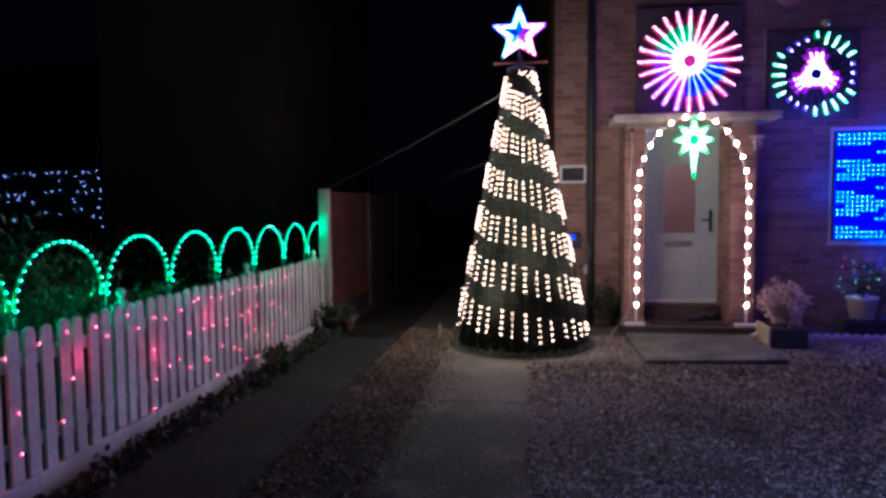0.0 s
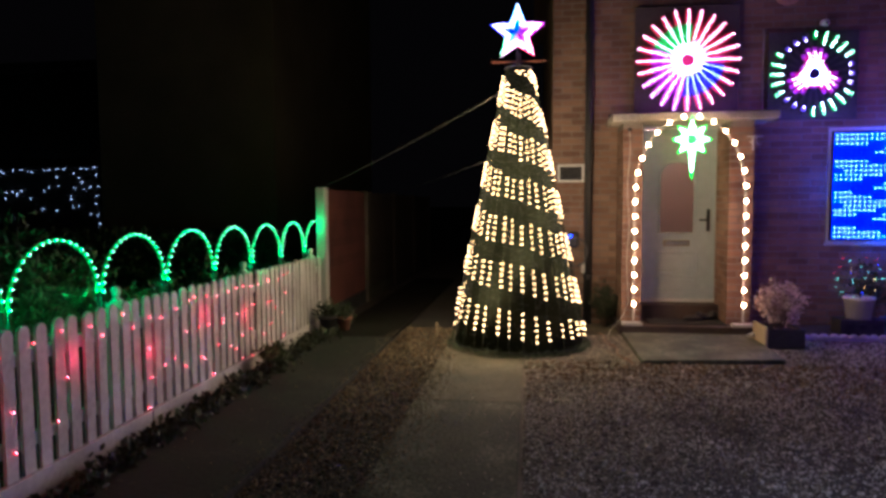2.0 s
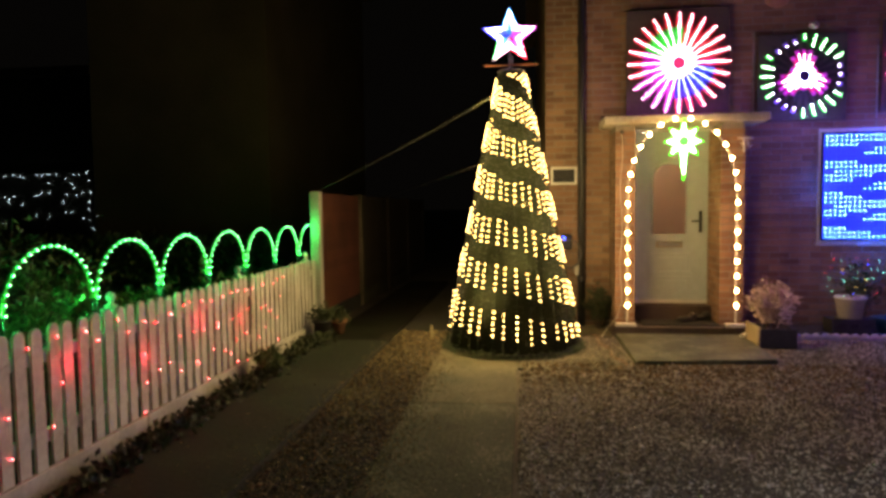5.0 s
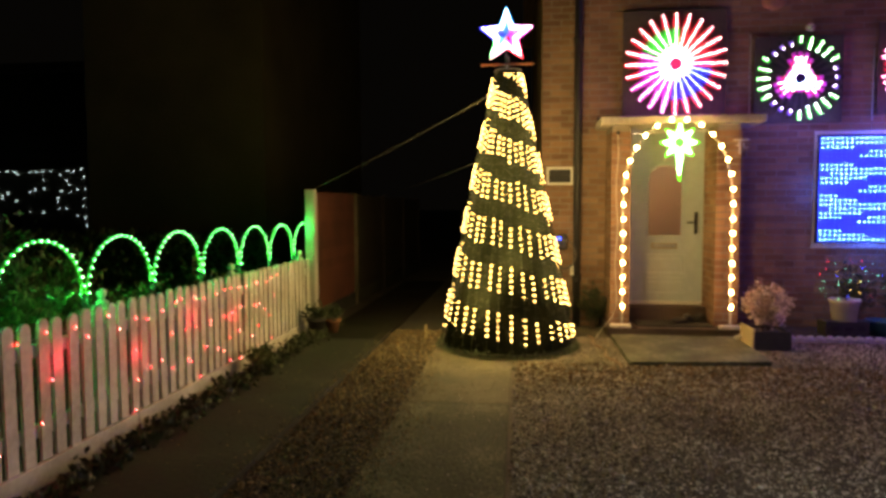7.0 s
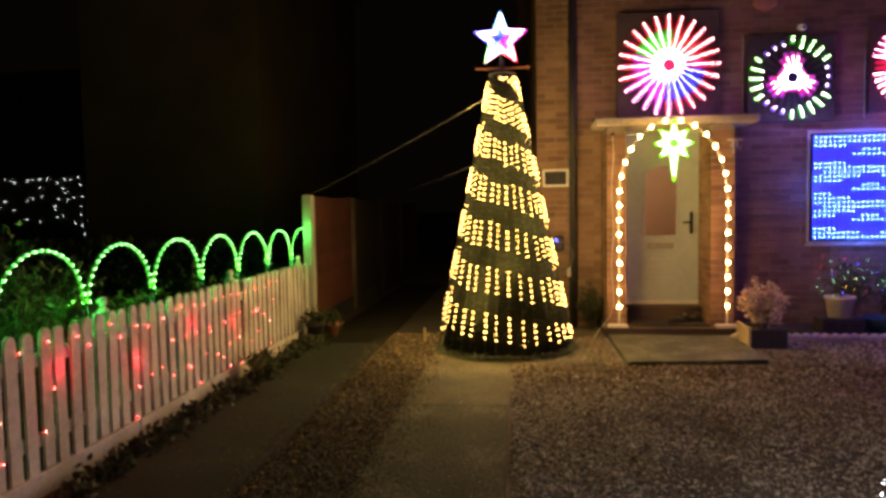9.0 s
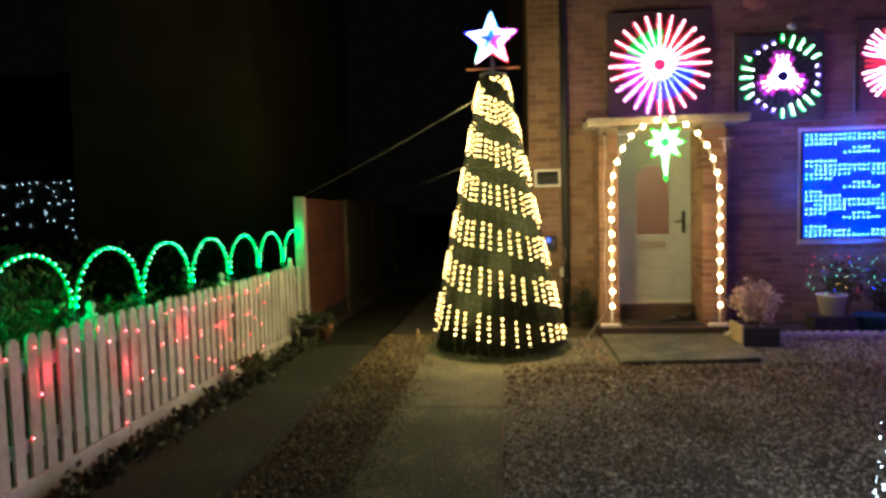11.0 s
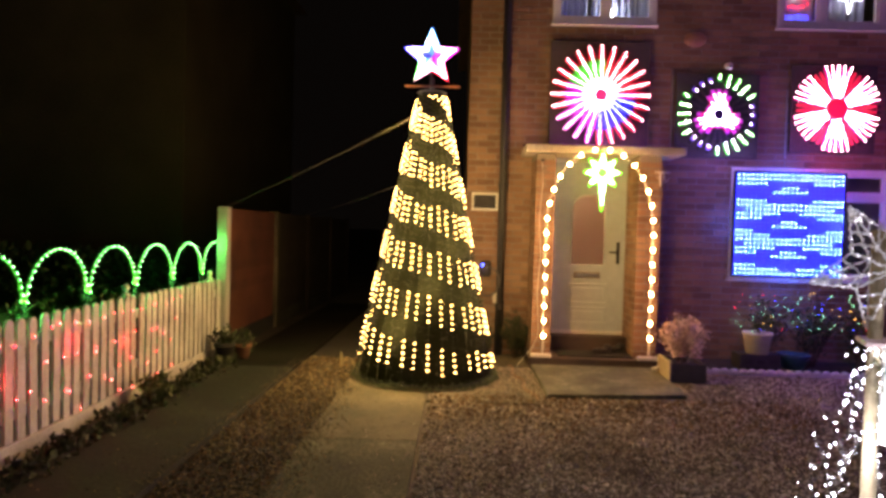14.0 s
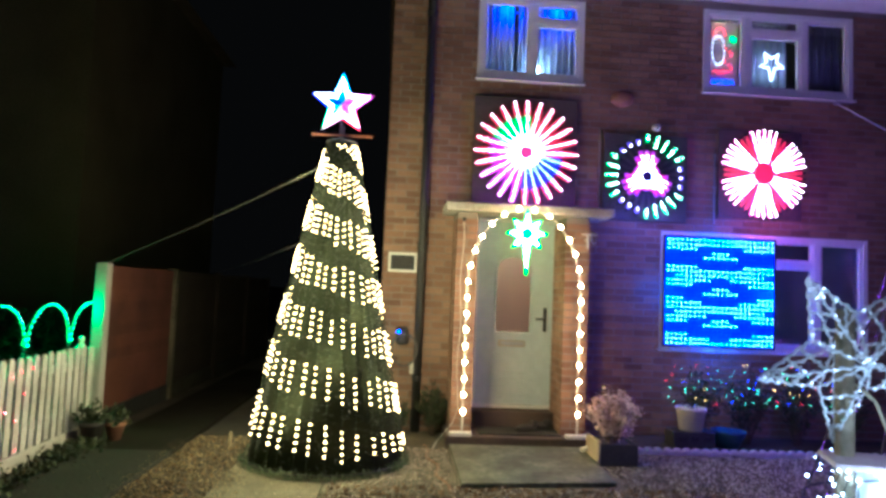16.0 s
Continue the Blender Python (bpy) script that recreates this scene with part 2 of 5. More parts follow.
def link(name, me, mats, parent=None, label="", smooth=False):
    for m in mats if isinstance(mats, (list, tuple)) else [mats]:
        me.materials.append(m)
    if smooth:
        me.polygons.foreach_set("use_smooth", [True] * len(me.polygons))
    ob = new(name, me)
    if parent:
        o = ORIGIN[parent.name]
        me.transform(Matrix.Translation(-o))
        ob.parent = parent
        ORIGIN[ob.name] = o
    if label:
        ob["label"] = label
    return ob


def part(name, bm, mats, parent=None, label="", smooth=False):
    me = bpy.data.meshes.new(name)
    bm.normal_update()
    bm.to_mesh(me)
    bm.free()
    return link(name, me, mats, parent, label, smooth)


def setting(name, bm, mats, label="", category="", smooth=False):
    return tagged(part(name, bm, mats, None, "", smooth), label, category, "", "structure")


def box(bm, x0, y0, z0, x1, y1, z1, bevel=0.0, mi=0):
    r = bmesh.ops.create_cube(bm, size=1, matrix=Matrix.Translation(((x0 + x1) / 2, (y0 + y1) / 2, (z0 + z1) / 2)) @ Matrix.Diagonal((x1 - x0, y1 - y0, z1 - z0, 1)))
    vs = set(r["verts"])
    if mi:
        for f in {f for v in vs for f in v.link_faces}:
            f.material_index = mi
    if bevel:
        bmesh.ops.bevel(bm, geom=[e for e in bm.edges if e.verts[0] in vs and e.verts[1] in vs], offset=bevel, segments=2, affect="EDGES", profile=0.5)
    return bm


def boxes(*specs, bevel=0.0):
    bm = bmesh.new()
    for s in specs:
        box(bm, *s, bevel=bevel)
    return bm


def cone(bm, p0, p1, r0, r1, seg=12):
    a, b = Vector(p0), Vector(p1)
    d = b - a
    m = Matrix.Translation((a + b) / 2) @ d.to_track_quat("Z", "Y").to_matrix().to_4x4()
    bmesh.ops.create_cone(bm, cap_ends=True, segments=seg, radius1=r0, radius2=r1, depth=d.length, matrix=m)
    return bm


def ball(bm, p, r, sub=2, scale=(1, 1, 1)):
    bmesh.ops.create_icosphere(bm, subdivisions=sub, radius=r, matrix=Matrix.Translation(p) @ Matrix.Diagonal((*scale, 1)))
    return bm


def tube(bm, pts, r, seg=6, closed=False):
    """A round tube along points."""
    pts = [Vector(p) for p in pts]
    n, rings = len(pts), []
    for i, p in enumerate(pts):
        a = pts[(i - 1) % n] if closed or i else p
        b = pts[(i + 1) % n] if closed or i < n - 1 else p
        d = (b - a).normalized()
        s = d.cross(Vector((0.31, 0.17, 0.93))).normalized()
        u = s.cross(d)
        rings.append([bm.verts.new(p + r * (math.cos(k * math.tau / seg) * s + math.sin(k * math.tau / seg) * u)) for k in range(seg)])
    for i in range(n if closed else n - 1):
        q, w = rings[i], rings[(i + 1) % n]
        for k in range(seg):
            bm.faces.new((q[k], q[(k + 1) % seg], w[(k + 1) % seg], w[k]))
    if not closed:
        bm.faces.new(rings[0][::-1])
        bm.faces.new(rings[-1])
    return bm


def plate(bm, outline, y0, y1):
    """A flat piece in the plane of the front: outline of (x, z), between y0 and y1."""
    a = [bm.verts.new((x, y0, z)) for x, z in outline]
    b = [bm.verts.new((x, y1, z)) for x, z in outline]
    n = len(a)
    bm.faces.new(a)
    bm.faces.new(b[::-1])
    for i in range(n):
        bm.faces.new((a[i], b[i], b[(i + 1) % n], a[(i + 1) % n]))
    return bm


def lathe(bm, x, y, prof, seg=20):
    rings = [[bm.verts.new((x + r * math.cos(k * math.tau / seg), y + r * math.sin(k * math.tau / seg), z)) for k in range(seg)] for r, z in prof]
    for q, w in zip(rings, rings[1:]):
        for k in range(seg):
            bm.faces.new((q[k], q[(k + 1) % seg], w[(k + 1) % seg], w[k]))
    bm.faces.new(rings[0][::-1])
    bm.faces.new(rings[-1])
    return bm


OCTA_V = np.array([(1, 0, 0), (-1, 0, 0), (0, 1, 0), (0, -1, 0), (0, 0, 1), (0, 0, -1)], float)
OCTA_F = np.array([(0, 2, 4), (2, 1, 4), (1, 3, 4), (3, 0, 4), (2, 0, 5), (1, 2, 5), (3, 1, 5), (0, 3, 5)])
_g = (1 + 5 ** 0.5) / 2
ICO_V = np.array([(-1, _g, 0), (1, _g, 0), (-1, -_g, 0), (1, -_g, 0), (0, -1, _g), (0, 1, _g), (0, -1, -_g), (0, 1, -_g), (_g, 0, -1), (_g, 0, 1), (-_g, 0, -1), (-_g, 0, 1)]) / (1 + _g * _g) ** 0.5
ICO_F = np.array([(0, 11, 5), (0, 5, 1), (0, 1, 7), (0, 7, 10), (0, 10, 11), (1, 5, 9), (5, 11, 4), (11, 10, 2), (10, 7, 6), (7, 1, 8),
                  (3, 9, 4), (3, 4, 2), (3, 2, 6), (3, 6, 8), (3, 8, 9), (4, 9, 5), (2, 4, 11), (6, 2, 10), (8, 6, 7), (9, 8, 1)])


def many(name, centres, scales, mats, parent=None, label="", which=None, spin=False, flat=1.0, shape="ico", rng=None):
    """One mesh of many small solids. which: a material index each; spin: turn each at random."""
    V, F = (ICO_V, ICO_F) if shape == "ico" else (OCTA_V, OCTA_F)
    c = np.asarray(centres, float).reshape(-1, 3)
    n = len(c)
    s = np.broadcast_to(np.asarray(scales, float), (n,))[:, None, None]
    v = np.broadcast_to(V * (1, 1, flat), (n, *V.shape)).copy()
    if spin:
        v *= rng.uniform(0.6, 1.35, (n, 1, 3))
        v *= rng.uniform(0.75, 1.2, (n, V.shape[0], 1))
        a = rng.uniform(0, math.tau, n)
        t = rng.uniform(-0.5, 0.5, n)
        ca, sa, ct, st = np.cos(a)[:, None], np.sin(a)[:, None], np.cos(t)[:, None], np.sin(t)[:, None]
        x, y, z = v[..., 0], v[..., 1], v[..., 2]
        y, z = y * ct - z * st, y * st + z * ct
        v = np.stack([x * ca - y * sa, x * sa + y * ca, z], -1)
    v = (v * s + c[:, None, :]).reshape(-1, 3)
    f = (F[None] + (np.arange(n) * len(V))[:, None, None]).reshape(-1, 3)
    me = bpy.data.meshes.new(name)
    me.vertices.add(len(v))
    me.vertices.foreach_set("co", v.ravel())
    me.loops.add(f.size)
    me.loops.foreach_set("vertex_index", f.ravel().astype(np.int32))
    me.polygons.add(len(f))
    me.polygons.foreach_set("loop_start", np.arange(0, f.size, 3, dtype=np.int32))
    if which is not None:
        me.polygons.foreach_set("material_index", np.repeat(np.asarray(which, np.int32), len(F)))
    me.update(calc_edges=True)
    return link(name, me, mats, parent, label, smooth=not spin)


def lamp(name, kind, at, colour, power, size):
    d = bpy.data.lights.new(name, kind)
    d.color, d.energy = colour, power
    if kind == "POINT":
        d.shadow_soft_size = size
    ob = new(name, d)
    ob.location = at
    return ob


LAMP_MESH = {}


def lamps(name, centres, r, mats, parent, which=None):
    """Small lamps, each an object of its own on a shared mesh."""
    mats = mats if isinstance(mats, list) else [mats]
    o = ORIGIN[parent.name]
    for i, c in enumerate(centres):
        m = mats[which[i]] if which else mats[0]
        key = (round(r, 5), m.name)
        if key not in LAMP_MESH:
            me = bpy.data.meshes.new(name)
            me.from_pydata((ICO_V * r).tolist(), [], ICO_F.tolist())
            me.polygons.foreach_set("use_smooth", [True] * len(me.polygons))
            me.materials.append(m)
            LAMP_MESH[key] = me
        ob = new(name, LAMP_MESH[key])
        ob.parent = parent
        ob.location = Vector(c) - o


def leaves(name, centres, size, mat, parent=None, label="", rng=None, slim=0.45, droop=0.0):
    """Many bent leaves, four triangles each."""
    c = np.asarray(centres, float).reshape(-1, 3)
    n = len(c)
    d = rng.normal(0, 1, (n, 3))
    d[:, 2] = np.abs(d[:, 2]) * 0.7 + 0.25 - droop
    d /= np.linalg.norm(d, axis=1)[:, None]
    s = np.cross(d, rng.normal(0, 1, (n, 3)))
    s /= np.linalg.norm(s, axis=1)[:, None]
    u = np.cross(s, d)
    L = (size * rng.uniform(0.6, 1.4, n))[:, None]
    base, tip = c, c + d * L + u * L * 0.12
    mid = c + d * L * 0.5
    left, right = mid + s * L * slim * 0.5 + u * L * 0.1, mid - s * L * slim * 0.5 + u * L * 0.1
    spine = mid - u * L * 0.03
    v = np.stack([base, left, tip, right, spine], 1).reshape(-1, 3)
    f = (np.array([(0, 4, 1), (1, 4, 2), (2, 4, 3), (3, 4, 0)])[None] + (np.arange(n) * 5)[:, None, None]).reshape(-1, 3)
    me = bpy.data.meshes.new(name)
    me.from_pydata(v.tolist(), [], f.tolist())
    return link(name, me, mat, parent, label)


def arc(p0, p1, sag, n=14):
    a, b = Vector(p0), Vector(p1)
    return [a.lerp(b, i / n) - Vector((0, 0, sag * 4 * (i / n) * (1 - i / n))) for i in range(n + 1)]


# ---- ground ----
FACE = 10.0
setting("ground", boxes((-400, -300, -0.3, 400, 700, -0.03)), M_GROUND, "dark bare ground reaching into the night", "ground")
setting("gravel_ground", boxes((0.05, -2.5, -0.03, 7.5, 9.22, -0.005), (-0.73, 8.6, -0.03, 0.05, 9.99, -0.006)), M_BED, "gritty bed under the drive's loose gravel", "gravel")
setting("litter_bed", boxes((-1.35, -2.5, -0.03, -0.731, 9.6, -0.006)), M_SOIL, "dark soil under leaf litter between path and strip", "gravel")
strip = thing("concrete_strip", (-0.34, 3, 0), "worn pale concrete wheel strip through the gravel", "path", "", "structure")
for y0, y1, m in ((-2.6, 1.2, M_MOSS), (1.202, 3.9, M_MOSS), (3.902, 6.64, M_MOSS), (6.642, 8.62, M_CONC)):
    part("slab", boxes((-0.727, y0, -0.03, 0.047, y1, 0.008), bevel=0.002), m, strip, "mossy concrete slab" if m is M_MOSS else "paler concrete slab at the tree end")
setting("apron", boxes((0.052, 7.72, -0.03, 1.09, 9.34, 0.006), (0.052, 9.345, -0.03, 1.09, 9.99, 0.004), bevel=0.005), M_CONC, "worn concrete apron at the house wall", "path")
side = thing("side_path", (-1.7, 5, 0), "dark concrete side path along the picket fence", "path", "", "structure")
for k in range(3):
    y0 = -2.6 + k * 5.7
    # The far slab takes the shadow-coloured copy of the path concrete.
    part("slab", boxes((-2.09, y0, -0.03, -1.352, y0 + 5.695, 0.028), bevel=0.008), M_CONCD if k < 2 else M_CONCSHADE, side)
setting("fence_bed", boxes((-2.285, -2.5, -0.03, -2.093, 13.5, 0.012)), M_SOIL, "narrow soil bed at the foot of the fence", "flower bed")
setting("window_bed", boxes((2.9, 9.32, -0.03, 7.4, 9.99, 0.03)), M_SOIL, "dark soil bed under the window", "flower bed")

rng = np.random.default_rng(7)


def scatter(n, x0, x1, y0, y1):
    return np.stack([rng.uniform(x0, x1, n), rng.uniform(y0, y1, n)], 1)


xy = np.concatenate([scatter(125000, 0.07, 5.2, 3.4, 9.2), scatter(15000, -1.33, -0.74, 3.4, 9.5), scatter(2500, 0.06, 5.2, 2.4, 3.4), scatter(450, -0.73, 0.05, 3.2, 7.7), scatter(220, -2.05, -1.36, 3.2, 8.5), scatter(90, 0.05, 1.1, 7.7, 9.0), np.column_stack([-0.735 + np.abs(rng.normal(0, 0.11, 3200)), rng.uniform(3.2, 8.6, 3200)]), np.column_stack([-1.345 - np.abs(rng.normal(0, 0.05, 700)), rng.uniform(3.2, 9.2, 700)])])
keep = ~((xy[:, 0] > 1.08) & (xy[:, 0] < 2.45) & (xy[:, 1] > 7.97)) & ~((xy[:, 0] > 2.36) & (xy[:, 0] < 2.84) & (xy[:, 1] > 8.68))
xy = xy[keep]
size = rng.gamma(2.6, 0.0015, len(xy)) + 0.0032
paved = (xy[:, 0] > -0.73) & (xy[:, 0] < 0.05) | ((xy[:, 0] < 1.09) & (xy[:, 0] > 0.05) & (xy[:, 1] > 7.72))
onpath = (xy[:, 0] < -1.35)
size = np.where(paved | onpath, 0.0035 + 0.4 * (size - 0.0032), size)
zz = np.where(paved, 0.008, np.where(onpath, 0.028, -0.006)) + size * 0.45 + (~paved & ~onpath) * rng.uniform(0, 0.008, len(xy))
brown = xy[:, 0] < -0.4
litter = many("gravel", np.column_stack([xy, zz])[brown], size[brown], M_STONEB, None, "", None, True, 0.6, "octa", rng)
tagged(litter, "dark brown gravel and leaf litter between path and strip", "gravel", "", "stuff")
gravel = many("gravel", np.column_stack([xy, zz])[~brown], size[~brown], M_STONE, None, "", None, True, 0.65, "octa", rng)
tagged(gravel, "loose brown and grey gravel over the front drive", "gravel", "", "stuff")

M_DEADLEAF = surface("dead_leaves", (0.06, 0.032, 0.012), (0.3, 0.18, 0.075), 0.85, 0, 40, 3, 0.2, 0.002, 0.7, "island")
n = 2600
drift = np.column_stack([rng.uniform(0.08, 3.3, n), 7.95 - np.abs(rng.normal(0, 0.55, n)), np.full(n, 0.012)])
drift = np.concatenate([drift, np.column_stack([rng.uniform(-1.32, -0.74, 900), rng.uniform(4.5, 9.4, 900), np.full(900, 0.012)])])
tagged(leaves("fallen_leaves", drift, 0.028, M_DEADLEAF, None, "", rng, 0.5, 0.62), "brown fallen leaves drifted over the gravel", "leaves", "", "stuff")
slab = thing("door_slab", (1.75, 8.5, 0.0), "pale concrete entrance slab before the step", "slab")
bm = bmesh.new()
lo = [(1.11, 7.97), (2.38, 8.1), (2.46, 9.33), (1.11, 9.33)]
a = [bm.verts.new((x, y, -0.03)) for x, y in lo]
b = [bm.verts.new((x, y, 0.03)) for x, y in lo]
bm.faces.new(a[::-1]), bm.faces.new(b)
for i in range(4):
    bm.faces.new((a[i], a[(i + 1) % 4], b[(i + 1) % 4], b[i]))
bmesh.ops.bevel(bm, geom=bm.edges[:], offset=0.008, segments=2, affect="EDGES")
part("slab", bm, M_SLAB, slab)

# ---- house: mortar core, openings, roof ----
XL, XR, TOP = 0.37, 7.6, 4.98
DOOR = (1.36, 2.36, 0.27, 2.42)
WINS = {"window_1": (1.32, 2.53, 3.92, 4.87), "window_2": (3.92, 5.72, 3.92, 4.89), "window_3": (3.47, 5.9, 0.98, 2.29)}
OPEN = [DOOR, *WINS.values()]


def pierced(bm, x0, x1, z0, z1, y0, y1, holes):
    """A wall with rectangular holes, as blocks."""
    xs = sorted({x0, x1, *[h[0] for h in holes], *[h[1] for h in holes]})
    for a, b in zip(xs, xs[1:]):
        spans = sorted((h[2], h[3]) for h in holes if h[0] < (a + b) / 2 < h[1])
        z = z0
        for s, e in spans:
            if s > z:
                box(bm, a, y0, z, b, y1, s)
            z = e
        box(bm, a, y0, z, b, y1, z1)
    return bm


wall_front = setting("wall_front", pierced(bmesh.new(), XL + 0.008, XR, -0.03, TOP, FACE + 0.008, FACE + 0.26, OPEN), M_MORTAR, "red brick front wall with pale mortar joints", "wall")
ORIGIN[wall_front.name] = Vector((0, 0, 0))
setting("wall_side", boxes((XL + 0.008, FACE + 0.262, -0.03, XL + 0.26, 17, TOP)), M_BRICKS, "dark brick side wall of the house", "wall")
setting("wall_back", boxes((XL + 0.262, 16.74, -0.03, XR, 17, TOP)), M_BRICKS, "brick back wall of the house", "wall")
setting("wall_party", boxes((XR - 0.25, FACE + 0.262, -0.03, XR, 16.738, TOP)), M_BRICKS, "brick party wall of the house", "wall")
setting("floor", boxes((XL + 0.262, FACE + 0.262, 2.55, XR - 0.252, 16.738, 2.7)), M_ROOM, "upper floor of the house", "floor")
roof = bmesh.new()
for ya, yb in ((9.62, 13.6), (17.4, 13.6)):
    vs = [roof.verts.new(p) for p in ((XL - 0.2, ya, 5.1), (XR, ya, 5.1), (XR, yb, 7.4), (XL - 0.2, yb, 7.4))]
    up = [roof.verts.new(v.co + Vector((0, 0, 0.12))) for v in vs]
    roof.faces.new(vs), roof.faces.new(up)
    for i in range(4):
        roof.faces.new((vs[i], vs[(i + 1) % 4], up[(i + 1) % 4], up[i]))
bmesh.ops.recalc_face_normals(roof, faces=roof.faces[:])
setting("roof", roof, M_ROOF, "dark tiled pitched roof", "roof")
setting("soffit", boxes((XL - 0.1, 9.66, 4.985, XR, FACE + 0.26, 5.01), bevel=0.003), M_UPVC, "white plastic soffit under the eaves", "trim")
setting("fascia", boxes((XL - 0.1, 9.62, 4.92, XR, 9.657, 5.09), bevel=0.004), M_UPVC, "white plastic fascia board", "trim")
gut = bmesh.new()
ring = [(9.61 - 0.055 + 0.055 * math.cos(t), 4.95 + 0.055 * math.sin(t)) for t in np.linspace(math.pi, math.tau, 9)]
prof = ring + [(9.61 - 0.055 + 0.047 * math.cos(t), 4.95 + 0.047 * math.sin(t)) for t in np.linspace(math.tau, math.pi, 9)]
ends = [[gut.verts.new((x, y, z)) for y, z in prof] for x in (XL - 0.15, XR)]
for i in range(len(prof)):
    j = (i + 1) % len(prof)
    gut.faces.new((ends[0][i], ends[0][j], ends[1][j], ends[1][i]))
gut.faces.new(ends[0][::-1]), gut.faces.new(ends[1])
gutter = thing("gutter", (XL, 9.55, 4.9), "white half-round plastic rain gutter under the eaves", "gutter")
part("channel", gut, M_UPVC, gutter)
for k in range(8):
    part("bracket", boxes((0.8 + k * 0.9, 9.5, 4.89, 0.83 + k * 0.9, 9.62, 4.9)), M_UPVC, gutter)

# ---- windows ----


def window(name, rect, bars, label, sill=True):
    x0, x1, z0, z1 = rect
    w = thing(name, (x0, FACE, z0), label, "window", "", "structure")
    ya, yb, t = FACE - 0.004, FACE + 0.075, 0.062
    fr = part("window_frame", boxes((x0, ya, z0, x0 + t, yb, z1), (x1 - t, ya, z0, x1, yb, z1), (x0 + t, ya, z0, x1 - t, yb, z0 + t), (x0 + t, ya, z1 - t, x1 - t, yb, z1), bevel=0.006), M_UPVC, w)
    cells, xs = [], [x0 + t] + [b[0] for b in bars] + [x1 - t]
    for i, (a, b) in enumerate(zip(xs, xs[1:])):
        if i:
            a += 0.035
            part("mullion", boxes((xs[i] - 0.035, ya + 0.004, z0 + t, xs[i] + 0.035, yb - 0.004, z1 - t), bevel=0.005), M_UPVC, w)
        if i < len(xs) - 2:
            b -= 0.035
        cells.append((a, b))
    trans = {i: z for i, z in enumerate(bars[0][1])} if bars else {}
    for i, (a, b) in enumerate(cells):
        tz = trans.get(i)
        if tz:
            part("transom", boxes((a, ya + 0.004, tz - 0.03, b, yb - 0.004, tz + 0.03), bevel=0.004), M_UPVC, w)
        for c, d in ([(z0 + t, tz - 0.03), (tz + 0.03, z1 - t)] if tz else [(z0 + t, z1 - t)]):
            s = 0.03
            part("sash", boxes((a, ya + 0.012, c, a + s, yb - 0.02, d), (b - s, ya + 0.012, c, b, yb - 0.02, d), (a + s, ya + 0.012, c, b - s, yb - 0.02, c + s), (a + s, ya + 0.012, d - s, b - s, yb - 0.02, d), bevel=0.004), M_UPVC, w)
            p = part("pane", boxes((a + s, FACE + 0.03, c + s, b - s, FACE + 0.038, d - s)), M_GLASS, w)
            p.visible_shadow = False
    part("window_sill", boxes((x0 - 0.02, FACE - 0.035, z0 - 0.028, x1 + 0.02, FACE + 0.06, z0 - 0.002), bevel=0.008), M_UPVC, w)
    return w


window("window_1", WINS["window_1"], [(1.94, (None, 4.60))], "white upstairs window with blue-lit curtains behind")
window("window_2", WINS["window_2"], [(4.44, (None, 4.645, None)), (5.12, None)], "white three-light upstairs window with festive lamps inside")
window("window_3", WINS["window_3"], [(4.2, (None, 1.97, None)), (5.29, None)], "white downstairs bay of dark glass panes")
for n, (x0, x1, z0, z1) in WINS.items():
    yb = FACE + 1.3
    setting("room_box", boxes((x0 - 0.25, FACE + 0.263, z0 - 0.3, x0 - 0.2, yb, z1 + 0.2), (x1 + 0.2, FACE + 0.263, z0 - 0.3, x1 + 0.25, yb, z1 + 0.2), (x0 - 0.25, yb, z0 - 0.3, x1 + 0.25, yb + 0.05, z1 + 0.2), (x0 - 0.25, FACE + 0.263, z1 + 0.205, x1 + 0.25, yb + 0.05, z1 + 0.24), (x0 - 0.25, FACE + 0.263, z0 - 0.34, x1 + 0.25, yb + 0.05, z0 - 0.304)), M_ROOM, "dim room walls behind the window", "wall")


def curtain(x0, x1, z0, z1, y, mat, label, folds):
    c = thing("curtain", ((x0 + x1) / 2, y, z0), label, "curtain", "curtains at the windows")
    bm, n = bmesh.new(), folds * 8
    cols = []
    for i in range(n + 1):
        u = i / n
        d = 0.028 * math.sin(u * folds * math.tau) + 0.01 * math.sin(u * folds * 2.3 * math.tau + 1)
        x = x0 + (x1 - x0) * u
        cols.append([bm.verts.new((x, y + d + o, z)) for z in (z0, z1) for o in (0, 0.006)])
    for a, b in zip(cols, cols[1:]):
        for i, j in ((0, 2), (3, 1), (1, 0), (2, 3)):
            bm.faces.new((a[i], b[i], b[j], a[j]))
    part("cloth", bm, mat, c, "", True)
    part("rail", boxes((x0 - 0.02, y - 0.01, z1, x1 + 0.02, y + 0.015, z1 + 0.03)), M_UPVC, c)


curtain(1.38, 1.755, 3.94, 4.86, FACE + 0.2, M_CURTAIN, "pale curtain lit blue behind the upstairs glass", 5)
curtain(1.805, 1.92, 3.94, 4.86, FACE + 0.2, M_CURTAIN, "narrow gathered pale curtain lit blue behind the glass", 2)
curtain(1.97, 2.5, 3.94, 4.86, FACE + 0.2, M_CURTAIN, "pale curtain lit blue behind the upstairs glass", 7)
curtain(4.5, 5.08, 3.94, 4.86, FACE + 0.3, M_CURTAIN, "pale net curtain behind a lit window star", 6)
curtain(5.18, 5.68, 3.94, 4.86, FACE + 0.2, M_DARKCUR, "dark drawn curtain behind the upstairs glass", 6)


